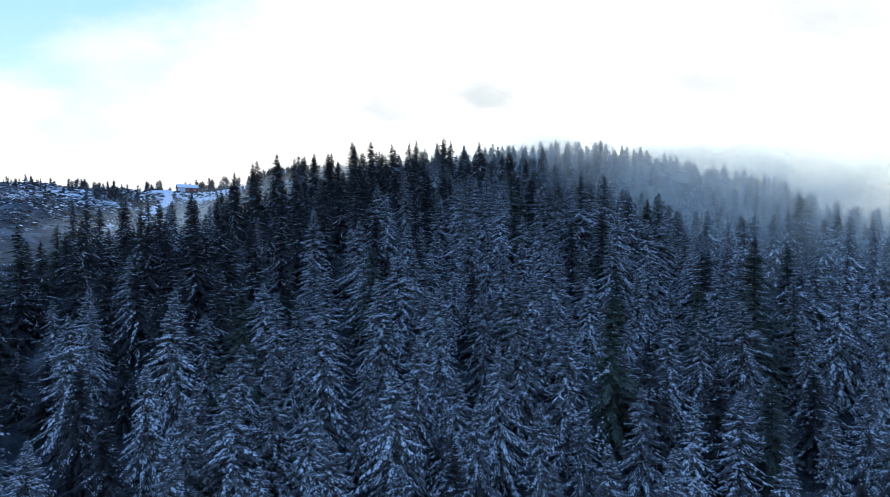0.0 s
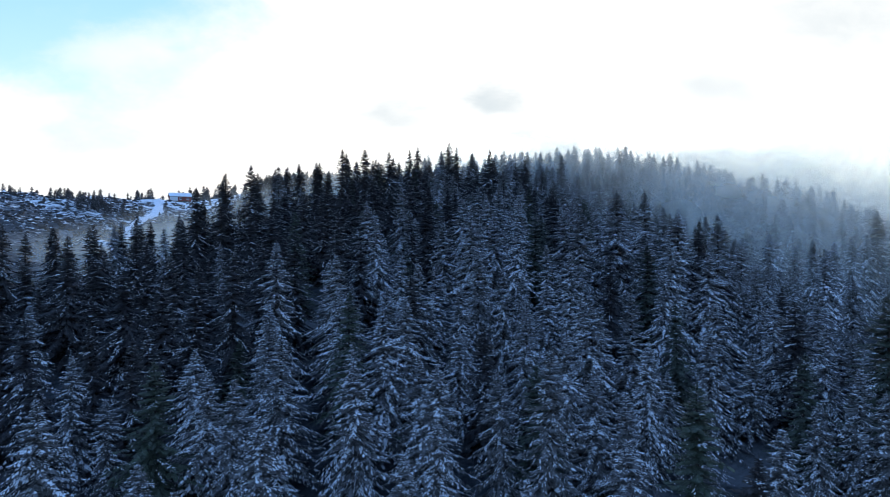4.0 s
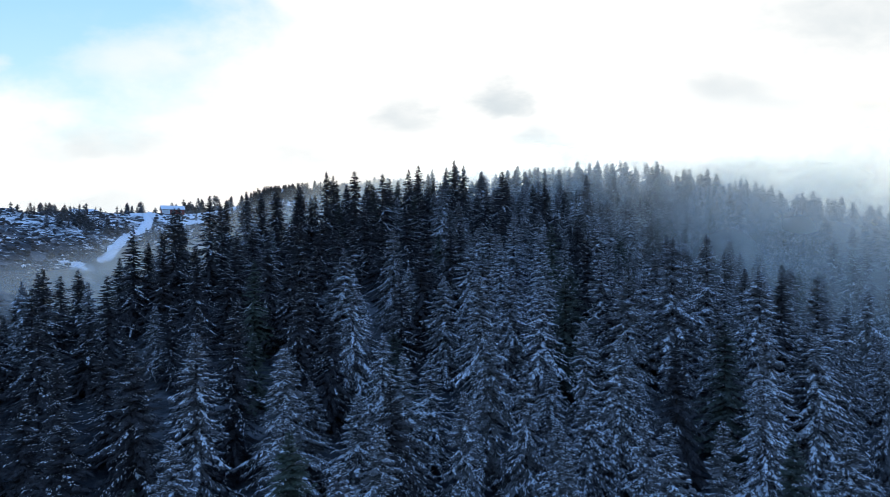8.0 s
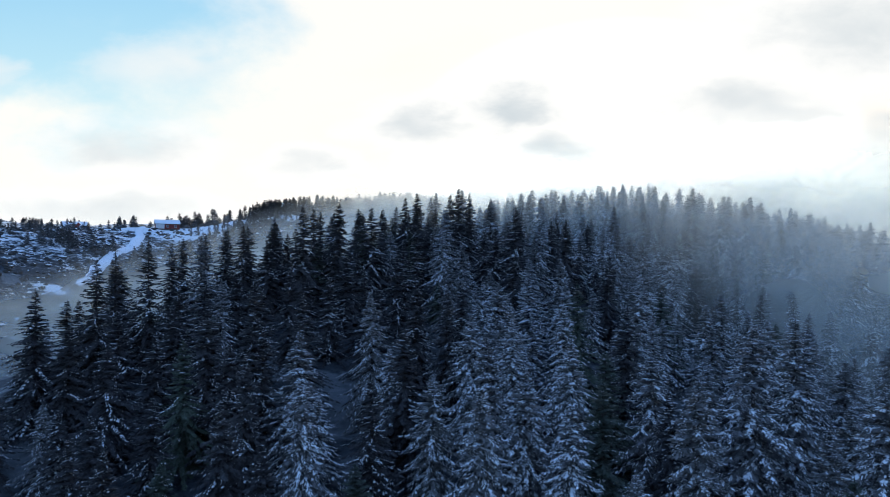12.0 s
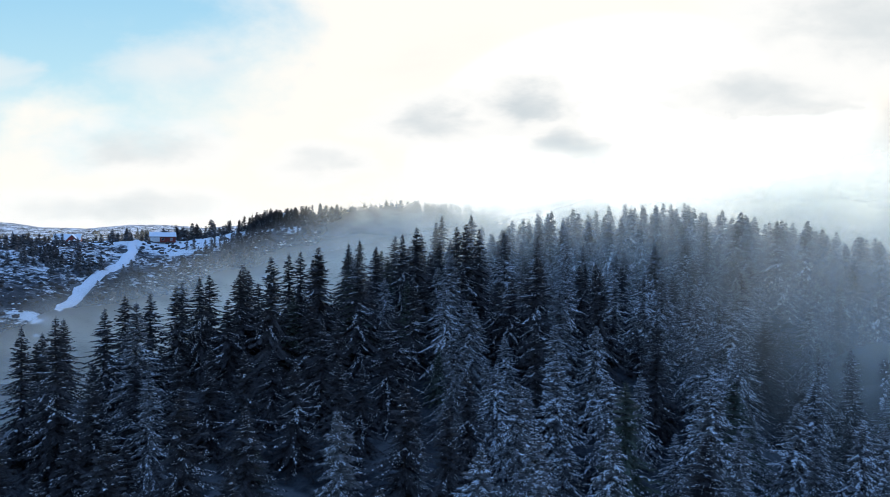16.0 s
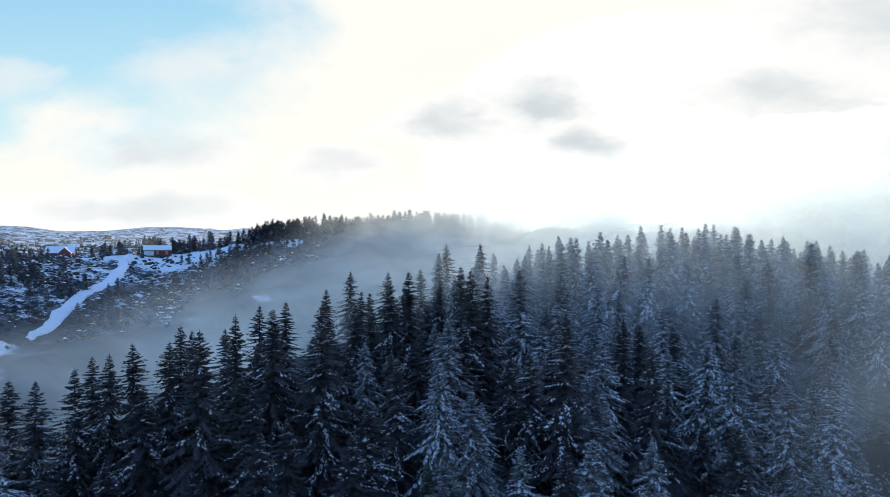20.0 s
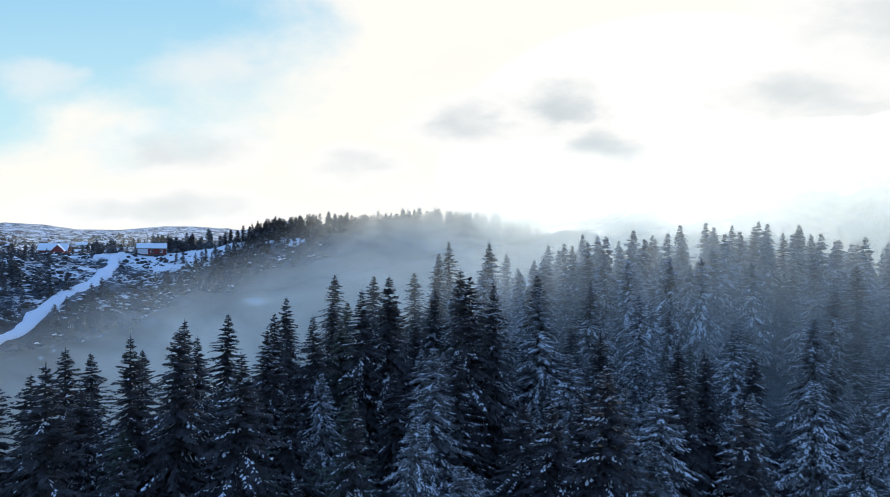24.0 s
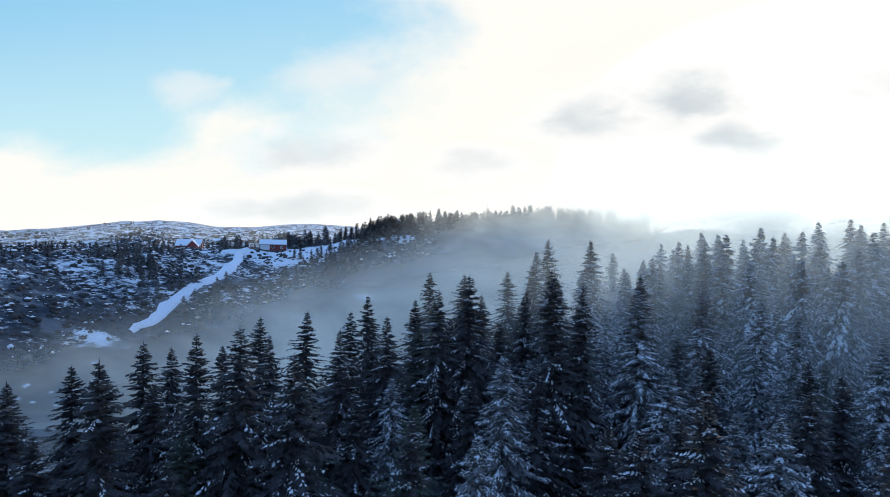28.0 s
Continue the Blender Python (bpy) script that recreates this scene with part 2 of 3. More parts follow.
ROOF_SNOW = plain_material("roof_snow", (0.72, 0.74, 0.76, 1), (0.86, 0.87, 0.88, 1), 0.8)

# ---- lie of the land ----


def step(a, b, value):
    k = np.clip((value - a) / (b - a), 0, 1)
    return k * k * (3 - 2 * k)


CANOPY = ((-400, -40), (0, 26), (60, 46.5), (75, 53.5), (100, 61), (118, 67.5), (140, 74.3), (167, 81.5), (180, 86), (200, 89.5), (235, 95), (257, 97.5), (300, 97), (400, 85))


def canopy(y):
    """Height of the tree tops along the wooded hill."""
    return np.interp(y, [c[0] for c in CANOPY], [c[1] for c in CANOPY])


def outside(x, y):
    """How far a place lies outside the wood's west and north edges (metres, negative inside)."""
    a = -86 - x
    b = (x + 50) * -0.85 + (y - 150) * 0.52
    c = ((y - 268) - 0.2 * (x - 20)) / 1.02
    k = 6.0
    top = np.maximum(np.maximum(a, b), c)
    return top + k * np.log(np.exp((a - top) / k) + np.exp((b - top) / k) + np.exp((c - top) / k)) - 2


def land(x, y):
    """Height of the bare ground, without its small relief."""
    x, y = np.asarray(x, float), np.asarray(y, float)
    hill = canopy(y) - 15 - 0.2 * np.clip(x - 62, 0, 260) - 0.45 * step(118, 160, y) * np.clip(-38 - x, 0, 60)
    hill = hill + 3.2 * step(28, 70, x) * step(190, 225, y)
    hill = hill - 9 * np.exp(-(((x - 64) / 20) ** 2 + ((y - 160) / 36) ** 2))
    away = (x + 50) * -0.85 + (y - 150) * 0.52
    west = np.interp(away, [-200, 0, 60, 100, 160, 229, 300, 450, 900], [46, 53, 50, 55, 72, 89.5, 88.5, 92, 96])
    north = np.interp(y - 0.05 * x, [260, 330, 380, 425, 450, 520, 700], [52, 57, 78, 97, 104.5, 105, 96])
    north = north - 26 * step(0, 100, x)
    far = west + (north - west) * step(-165, -85, x)
    reach = np.hypot(x, y)
    far = far + np.interp(reach, [400, 800, 1500, 3000, 5000], [0, 4, 30, 75, 110])
    bearing = np.degrees(np.arctan2(x - 12, y - 140))
    crown = np.interp(bearing, [-75, -52, -47, -43, -40.5, -37, -33, -24, 0], [-24, -17, -13, -6, 1, -6, -5, -3, 0])
    far = far + crown * step(430, 760, reach) * np.clip(reach / 750, 0.5, 4)
    return hill + (far - hill) * step(-4, 70, outside(x, y))


def relief(x, y):
    """The ground with its knolls and rocks: one place."""
    z = float(land(x, y))
    rough = float(step(30, 110, outside(x, y)))
    reach = math.hypot(x, y)
    z += (0.4 + 2.2 * rough) * noise.fractal((x / 26, y / 26, 0.3), 1.0, 2.0, 4)
    if reach > 500:
        far = min(1, (reach - 500) / 1200)
        z += far * 9 * noise.fractal((x / 150, y / 150, 2.2), 0.8, 2.1, 5)
        z += far * (16 + 0.016 * reach) * noise.fractal((x / 620, y / 620, 4.1), 0.9, 2.1, 6)
    return z


# ---- mesh helpers ----


def mesh_object(name, verts, faces, material_list, slots=None, smooth=False):
    me = bpy.data.meshes.new(name)
    me.from_pydata(verts, [], faces)
    for m in material_list:
        me.materials.append(m)
    if slots is not None:
        me.polygons.foreach_set("material_index", slots)
    if smooth:
        me.polygons.foreach_set("use_smooth", [True] * len(me.polygons))
    me.update()
    return me


def part(name, bm, mat, parent, label=""):
    me = bpy.data.meshes.new(name)
    bm.to_mesh(me)
    bm.free()
    me.materials.append(mat)
    ob = new(name, me)
    ob.parent = parent
    return tagged(ob, label)


def thing(name, label, category, at=(0, 0, 0), turn=0.0, group=""):
    ob = new(name)
    ob.matrix_basis = pose(*at, 0, 0, turn)
    return tagged(ob, label, category, group)


# ---- ground ----


def spread(lo, hi, fine, end_lo, end_hi):
    inner = list(np.arange(lo, hi + 0.1, fine))
    out, s, p = [], fine, hi
    while p < end_hi:
        s *= 1.13
        p += s
        out.append(p)
    back, s, p = [], fine, lo
    while p > end_lo:
        s *= 1.13
        p -= s
        back.append(p)
    return back[::-1] + inner + out


def build_ground():
    xs, ys = spread(-330, 140, 3.2, -4600, 4600), spread(-30, 520, 3.2, -1500, 4900)
    verts = [(x, y, relief(x, y)) for y in ys for x in xs]
    w = len(xs)
    faces = [(j * w + i, j * w + i + 1, (j + 1) * w + i + 1, (j + 1) * w + i) for j in range(len(ys) - 1) for i in range(w - 1)]
    me = mesh_object("ground", verts, faces, [GROUND], smooth=True)
    cover = []
    for x, y, z in verts:
        c = 0.49 - 0.39 * float(step(12, -2, float(outside(x, y))))
        c += 0.85 * math.exp(-(((x + 127) / 14) ** 2 + ((y - 428) / 24) ** 2))
        c -= 0.22 * float(step(-112, -100, x)) * float(step(360, 385, y))
        c -= 0.10 * float(step(-146, -136, x)) * float(step(408, 395, y))
        c += 0.5 * math.exp(-(((x + 95) / 5) ** 2 + ((y - 419) / 5) ** 2)) + 0.5 * math.exp(-(((x + 80) / 4) ** 2 + ((y - 420) / 5) ** 2))
        c += 0.30 * math.exp(-(((x + 190) / 60) ** 2 + ((y - 430) / 26) ** 2))
        c += 0.55 * math.exp(-(((x + 134) / 7) ** 2 + ((y - 297) / 5) ** 2))
        c += 0.45 * math.exp(-(((x - 70) / 12) ** 2 + ((y - 108) / 10) ** 2))
        c += 0.03 * float(step(520, 800, math.hypot(x, y))) - 0.12 * float(step(340, 300, y)) * float(step(20, 50, float(outside(x, y))))
        cover.append(min(1.0, c))
    me.attributes.new("snow", "FLOAT", "POINT").data.foreach_set("value", cover)
    tagged(new("ground", me), "hilly heath ground patched with snow and dark heather", "ground", kind="structure")


build_ground()

# ---- spruces ----


def kites(base, along, side, length, width, sag, fork=None):
    """Folded leaf shapes, or forked twigs: base, left, tip, right; all arrays of n rows."""
    fork = np.zeros(len(base)) if fork is None else fork
    mid = base + along * (length * (0.45 + 0.47 * fork))[:, None]
    down = np.zeros_like(base)
    down[:, 2] = -1
    left = mid + side * (width * 0.5)[:, None] + down * sag[:, None]
    right = mid - side * (width * 0.5)[:, None] + down * sag[:, None]
    tip = base + along * (length * (1.0 - 0.5 * fork))[:, None] + down * (sag * 0.6)[:, None]
    v = np.stack([base, left, tip, right], 1).reshape(-1, 3)
    k = np.arange(len(base))[:, None] * 4
    f = np.concatenate([k + [0, 1, 2], k + [0, 2, 3]], 1).reshape(-1, 3)
    return v, f


def grow(seed, height, radius, whorls, limbs, twigs, snow, droop, size=1.0):
    """Needle sprays and the snow on them: (verts, faces) twice."""
    g = np.random.default_rng(seed)
    rows, pads = [], []
    low = 0.06 * height
    lean = g.uniform(0, 6.28)
    total = int(whorls * limbs)
    turn = g.uniform(0, 6.28)
    for i in range(total):
        a = turn + 2.39996 * i + g.uniform(-0.5, 0.5)
        s = 1 - (1 - (i + g.uniform(0, 1)) / total) ** 1.40
        z0 = low + (height * 0.972 - low) * s + 0.15 * math.sin(5.0 * a + i)
        full = radius * (1 - s) ** 1.0 * (1 + 0.12 * math.cos(a - lean)) * (1 + 0.10 * math.sin(9.0 * s + lean))
        ln = full * g.choice([1.0, 0.86, 0.70, 0.50, 1.18], p=[0.38, 0.24, 0.16, 0.12, 0.10]) * g.uniform(0.90, 1.10) + 0.10
        out = np.array([math.cos(a), math.sin(a), 0.0])
        cross = np.array([-math.sin(a), math.cos(a), 0.0])
        rise = 0.40 * s ** 3 + 0.06 - droop * (1 - s) * 0.46 + g.uniform(-0.26, 0.26)
        bend = droop * (0.22 + 0.50 * (1 - s))
        lift = 0.40 * bend

        def place(t):
            return out * (ln * t) + np.array([0, 0, z0 + ln * (rise * t - bend * t * t + lift * t ** 4)])

        n = max(2, int(round(twigs * (0.30 + 0.70 * ln / (0.85 * radius)))))
        load = g.beta(1.1, 0.6) * min(1.0, 1.25 * snow) if snow > 0.4 else (g.uniform() < 0.9 * snow) * g.uniform(0.4, 1.0)
        small = 0.62 + 0.38 * min(1, ln / 1.0)
        for q in range(n + 1):
            t = min(max((q + g.uniform(-0.35, 0.35)) / n * 0.95, 0.06), 0.97)
            slope = rise - 2 * bend * t + 4 * lift * t ** 3
            fwd = out + np.array([0, 0, slope])
            for sgn in (-1, 1):
                hang = g.uniform(0.10, 0.95) * (0.25 + 0.75 * droop) * (1 - 0.4 * s)
                d = fwd * g.uniform(0.45, 1.0) + cross * sgn * g.uniform(0.35, 0.95) + np.array([0, 0, -hang])
                d /= np.linalg.norm(d)
                sd = np.cross(d, [0, 0, 1.0]) + 0.25 * g.uniform(-1, 1, 3)
                sd /= np.linalg.norm(sd) + 1e-6
                l = size * (0.22 + 0.17 * (1 - t) * ln + 0.12 * g.uniform()) * g.uniform(0.75, 1.25) * small * (1 + 0.22 * float(step(0.65, 0.85, s)) * float(step(1.0, 0.88, s)))
                rows.append((*place(t), *d, *sd, l, l * g.uniform(0.40, 0.66), l * g.uniform(0.06, 0.22), load))
        d = out + np.array([0, 0, rise - 2 * bend + 2.4 * lift])
        d /= np.linalg.norm(d)
        l = size * (0.17 + 0.15 * ln) * small
        rows.append((*place(0.86), *d, *cross, l, l * 0.5, l * 0.1, load))
        if load > 0.62 and ln > 0.7 and snow > 0.4:
            for t0 in (0.30, 0.52, 0.74):
                p = place(t0 + g.uniform(-0.08, 0.08))
                d = out * 0.9 + cross * g.uniform(-0.5, 0.5) + np.array([0, 0, rise - 2 * bend * t0 - 0.1])
                l = size * (0.24 + 0.11 * ln) * g.uniform(0.7, 1.3)
                pads.append((*p, *(d / np.linalg.norm(d)), *cross, l, l * g.uniform(0.40, 0.75), 0.10 * l))
    top = height - 1.1
    for a in (0.0, 1.57):
        rows.append((0, 0, top, 0, 0, 1, math.cos(a), math.sin(a), 0, 1.1, 0.09 * size, 0.0, 0))
    r = np.array(rows)
    base, along, side, length, width, sag, load = r[:, 0:3], r[:, 3:6], r[:, 6:9], r[:, 9], r[:, 10], r[:, 11], r[:, 12]
    green = kites(base, along, side, length * 1.15, width * (1.30 + 0.5 * (base[:, 2] > 0.70 * height) * (base[:, 2] < 0.92 * height)), sag, (np.arange(len(base)) % 2) * (size < 1.5))
    pick = g.uniform(size=len(base)) < 0.06 * snow * (snow > 0.4) + 0.95 * load
    pick[-2:] = False
    up = np.zeros_like(base[pick])
    up[:, 2] = g.uniform(0.03, 0.08, len(up)) * size
    up += along[pick] * (length[pick] * g.uniform(0.0, 0.35, len(up)))[:, None]
    k = g.uniform(0.45, 0.90, len(up)) * (0.75 if snow < 0.45 else 1.0)
    wb, wa, ws, wl, ww, wg = base[pick] + up, along[pick], side[pick], length[pick] * k, width[pick] * g.uniform(0.35, 0.95, len(up)), sag[pick] * 1.25
    if pads:
        sp = np.array(pads)
        sp[:, 2] += 0.07 * size
        wb, wa, ws = np.concatenate([wb, sp[:, 0:3]]), np.concatenate([wa, sp[:, 3:6]]), np.concatenate([ws, sp[:, 6:9]])
        wl, ww, wg = np.concatenate([wl, sp[:, 9]]), np.concatenate([ww, sp[:, 10]]), np.concatenate([wg, sp[:, 11]])
    return green, kites(wb, wa, ws, wl, ww, wg)


def trunk_shape(height, r0, rings=5, sides=7):
    verts, faces = [], []
    for i in range(rings):
        s = i / (rings - 1)
        r = r0 * (1 - s) ** 0.8 + 0.015
        flare = 1.35 if i == 0 else 1.0
        for k in range(sides):
            a = 6.283 * k / sides
            verts.append((0.8 * r * flare * math.cos(a) + 0.04 * math.sin(3 * s + 1), r * flare * math.sin(a), height * 0.97 * s - (0.8 if i == 0 else 0)))
    for i in range(rings - 1):
        for k in range(sides):
            faces.append((i * sides + k, i * sides + (k + 1) % sides, (i + 1) * sides + (k + 1) % sides, (i + 1) * sides + k))
    return verts, faces


def spruce(seed, height, radius, snow, droop, name="spruce_tree", label="", needles=None, whorls=34, limbs=5.8, twigs=13.5, size=0.95):
    tree = new(name)
    tagged(tree, label, "tree", "trees of the wooded hill")
    green, white = grow(seed, height, radius, whorls, limbs, twigs, snow, droop, size)
    tv, tf = trunk_shape(height, 0.016 * height)
    for pname, vf, mat in (("trunk", (tv, tf), BARK), ("crown", green, needles or NEEDLES)):
        v, f = vf
        ob = new(pname, mesh_object(pname, list(map(tuple, v)), [tuple(map(int, q)) for q in f], [mat]))
        ob.parent = tree
    cap = new("snow", mesh_object("snow", list(map(tuple, white[0])), [tuple(map(int, q)) for q in white[1]], [SNOW]))
    cap.parent = ob
    tagged(cap, "fresh snow lying on the branches", kind="stuff")
    return tree


LABELS = ("tall slender spruce thickly dusted with snow", "broad spruce with drooping snow-laden branches", "dark spruce with a thin dusting of snow", "spruce with patchy snow on dark branches")
SNOWY = [spruce(11 + i, 16.0, rad, sn, dr, label=LABELS[i % 2]) for i, (rad, sn, dr) in enumerate(((4.9, 0.62, 0.85), (5.5, 0.78, 1.0), (4.6, 0.52, 0.9), (5.2, 0.88, 1.1), (5.0, 0.70, 0.7)))]
DUSTED = [spruce(21 + i, 16.0, rad, sn, dr, name="dark_spruce_tree", label=LABELS[2 + i % 2], needles=NEEDLES_BARE) for i, (rad, sn, dr) in enumerate(((5.1, 0.24, 0.75), (4.7, 0.34, 0.65), (5.6, 0.28, 0.9), (5.0, 0.40, 0.8)))]
GREENS = [spruce(41 + i, 16.0, 5.4 - 0.5 * i, 0.14, 0.6, name="green_spruce_tree", label="dark green spruce carrying little snow", needles=NEEDLES_DARK) for i in range(2)]

# trees that stand out against the sky or the mist: x, y, height of the tip
EDGE = ((-36, 167, 79.5), (-30, 173.4, 82), (-27.7, 175.4, 83), (-25.4, 186, 84.6), (-17.3, 182, 86.3), (-12.6, 180.4, 87.2), (-18.2, 192.5, 86.4), (-11.1, 196.9, 86.8),
        (-6.2, 193.5, 86.9), (-1.9, 195.2, 89.3), (0.3, 198, 90.6), (7.1, 206.8, 91), (16.1, 210.5, 90.4), (10.3, 231.4, 94.6), (2.3, 235.3, 93), (3.5, 240.5, 94.7), (55.5, 256.6, 98.5),
        (-39.3, 139.8, 74.2), (-23.6, 179.6, 83.7), (-37.1, 173.9, 80.6), (-6.5, 177, 86.1), (-51, 178, 75.1), (-59, 195.5, 75.1), (-29.6, 162.2, 80.7), (-32.3, 171, 81.2), (-17, 172.2, 85.9), (-16.5, 243.4, 89), (-33, 153, 80), (-40, 158, 78.3), (-36, 146, 77.5))
CREST = ((26.1, 175, 84), (16, 162.4, 78), (8.6, 192.3, 91), (10.8, 194.5, 90.2), (27.4, 230, 92.9), (37, 235, 93), (33.8, 197.2, 86), (39, 193, 87.6), (15.5, 201.8, 89.5), (25.8, 202.8, 84),
         (6.3, 181.7, 86), (17.6, 174.1, 86.3), (32, 169.7, 78), (36.7, 165.6, 76.5), (88.4, 142, 70), (38.9, 129, 72.5), (32.7, 124.4, 72.3))
SLOPE = ((-2.1, 60.7, 47), (22.1, 61.1, 45), (22.1, 70.3, 53.5), (11.9, 74.2, 55.5), (-35, 102.7, 61), (33.9, 105, 64), (45.1, 115.7, 68), (25.2, 117.5, 69.2), (8.8, 118.6, 68.2),
         (-27.4, 72.2, 52.5), (-27, 64.4, 47.3), (-6.3, 92, 58.7), (18.6, 76.3, 51.5), (34, 74.3, 51), (43, 78.6, 59.5), (32, 65.5, 46), (8.5, 65.2, 48.5), (-19, 70.2, 48.2),
         (-21.5, 101.8, 63.3), (-16.2, 101.5, 64.5), (-15.7, 110, 65.8), (-9.2, 103.4, 62.7), (-5.5, 120.8, 68.4), (40.3, 118.5, 68.6))
LADEN_AT = ((6.3, 181.7), (39, 193), (8.8, 118.6), (-5.5, 120.8), (-9.2, 103.4), (8.5, 65.2), (22.1, 61.1))
BARE_AT = ((16, 162.4), (17.6, 174.1), (26.1, 175), (32, 169.7))
GREEN_AT = ((22.1, 70.3), (43, 78.6), (-6.3, 92))

spots = []
cells = {}


def free(x, y, gap):
    i, j = int(x // 6), int(y // 6)
    for a in range(i - 1, i + 2):
        for b in range(j - 1, j + 2):
            for px, py in cells.get((a, b), ()):
                if (px - x) ** 2 + (py - y) ** 2 < gap * gap:
                    return False
    return True


def take(x, y):
    cells.setdefault((int(x // 6), int(y // 6)), []).append((x, y))


for x, y, tip in EDGE + CREST + SLOPE:
    take(x, y)
    spots.append((x, y, tip, True))
rng = random.Random(5)
for k in range(22000):
    x, y = rng.uniform(-92, 134), rng.uniform(40, 278)
    if float(outside(x, y)) > -1 or (x > 108 and y < 130) or ((x - 70) / 13) ** 2 + ((y - 108) / 11) ** 2 < 1:
        continue
    rim = -30 < float(outside(x, y)) and y > 130 and x < 25
    crest = y > 165 and x > -10
    if not free(x, y, rng.uniform(3.8, 5.4) if rim or crest else rng.uniform(4.2, 6.0) * (1.0 if x < 70 else 1.25)):
        continue
    take(x, y)
    ground = float(land(x, y))
    h = rng.choice((13.6, 14.6, 15.0, 14.0, 12.4, 10.6, 8.6)) + rng.uniform(-0.7, 0.7)
    if 148 < y < 216:
        h -= 1.8
    if rim:
        h = rng.uniform(8.5, 13.2)
    spots.append((x, y, ground + h, False))

count = {"snowy": 0, "dark": 0}
joined = {"v": [], "f": [], "m": [], "n": 0}
bare = {"v": [], "f": [], "m": [], "n": 0}


def crowd(seed, forms, whorls, limbs, twigs, size):
    return [(*grow(seed + i, 16.0, rad, whorls, limbs, twigs, sn, dr, size), trunk_shape(16.0, 0.25, 3, 5)) for i, (rad, sn, dr) in enumerate(forms)]


FORMS = ((5.0, 0.68, 0.85), (5.6, 0.85, 1.05), (5.2, 0.76, 0.95)), ((5.2, 0.28, 0.75), (4.9, 0.38, 0.7))
FAR_SNOWY, FAR_DUSTED = crowd(70, FORMS[0], 27, 5.0, 4.0, 1.5), crowd(80, FORMS[1], 27, 5.0, 4.0, 1.5)
MID_SNOWY, MID_DUSTED = crowd(60, FORMS[0], 28, 5.2, 5, 1.4), crowd(66, FORMS[1], 28, 5.2, 5, 1.4)


def add_joined(store, x, y, z, scale, turn, shape):
    c, s = math.cos(turn) * scale, math.sin(turn) * scale
    m = np.array([[c, -s, 0], [s, c, 0], [0, 0, scale]])
    for slot, (v, f) in enumerate(shape):
        if slot == 2:
            f = [q for a in f for q in ((a[0], a[1], a[2]), (a[0], a[2], a[3]))]
        v, f = np.asarray(v), np.asarray(f)
        store["v"].append(v @ m.T + (x, y, z))
        store["f"].append(f + store["n"])
        store["m"].append(np.full(len(f), slot))
        store["n"] += len(v)


def build_joined(store, name, mats):
    v, f, m = np.concatenate(store["v"]), np.concatenate(store["f"]), np.concatenate(store["m"])
    me = bpy.data.meshes.new(name)
    me.vertices.add(len(v))
    me.vertices.foreach_set("co", v.ravel())
    me.loops.add(len(f) * 3)
    me.loops.foreach_set("vertex_index", f.ravel().astype(np.int32))
    me.polygons.add(len(f))
    me.polygons.foreach_set("loop_start", np.arange(0, len(f) * 3, 3, dtype=np.int32))
    me.polygons.foreach_set("material_index", m.astype(np.int32))
    for mat in mats:
        me.materials.append(mat)
    me.update(calc_edges=True)
    me.validate()
    return new(name, me)


def dusted(x, y):
    """Chance that a tree carries little snow: most do on the wood's western side."""
    border = float(np.interp(y, (70, 120, 160), (-26, -10, 8)))
    return 0.10 + 0.80 * max(float(step(border + 8, border - 8, x)) * float(step(60, 95, y)), 0.12 * float(step(120, 185, y)), 0.90 * float(step(-6, -16, x)) * float(step(125, 150, y)), 0.7 * math.exp(-(((x - 18) / 13) ** 2 + ((y - 184) / 18) ** 2)))


spots.sort(key=lambda q: (not q[3], abs(q[0] - 2 - 0.06 * q[1]) + (300 if q[1] > 215 or q[1] < 40 else 0)))
for x, y, tip, key in spots:
    base = float(land(x, y)) - 0.2
    scale = (tip + (0.5 if key else 0.0) - base) / 16.0
    dark = (rng.random() < dusted(x, y) or (x, y) in BARE_AT) and (x, y) not in LADEN_AT
    wide = scale * rng.uniform(1.0, 1.28) if scale > 0.8 else scale * 1.3
    kind = "dark" if dark else "snowy"
    if count[kind] < 290:
        count[kind] += 1
        green = (x, y) in GREEN_AT or (not key and rng.random() < 0.07)
        model = SNOWY[3] if (x, y) in LADEN_AT else rng.choice(GREENS if green else DUSTED if dark else SNOWY)
        lean = 0.0 if key else 2.0
        copy_thing(model, pose(x, y, base, rng.uniform(-lean, lean), rng.uniform(-lean, lean), rng.uniform(0, 360)) @ Matrix.Diagonal((wide, wide, scale, 1)))
    else:
        close = abs(x) < 62 and y < 125
        shapes = (MID_DUSTED if dark else MID_SNOWY) if close else (FAR_DUSTED if dark else FAR_SNOWY)
        add_joined(bare if dark else joined, x, y, base, scale, rng.uniform(0, 6.28), rng.choice(shapes))
tagged(build_joined(joined, "spruce_forest", [NEEDLES_FAR, SNOW_FAR, BARK]), "dense snow-dusted spruce forest covering the hill", "forest", kind="stuff")
tagged(build_joined(bare, "dark_spruce_forest", [NEEDLES_FAR_BARE, SNOW_FAR, BARK]), "dark spruces with little snow on the hill's western side", "forest", kind="stuff")
for model in SNOWY + DUSTED + GREENS:
    for o in list(model.children_recursive) + [model]:
        bpy.data.objects.remove(o)

# ---- far hillside ----


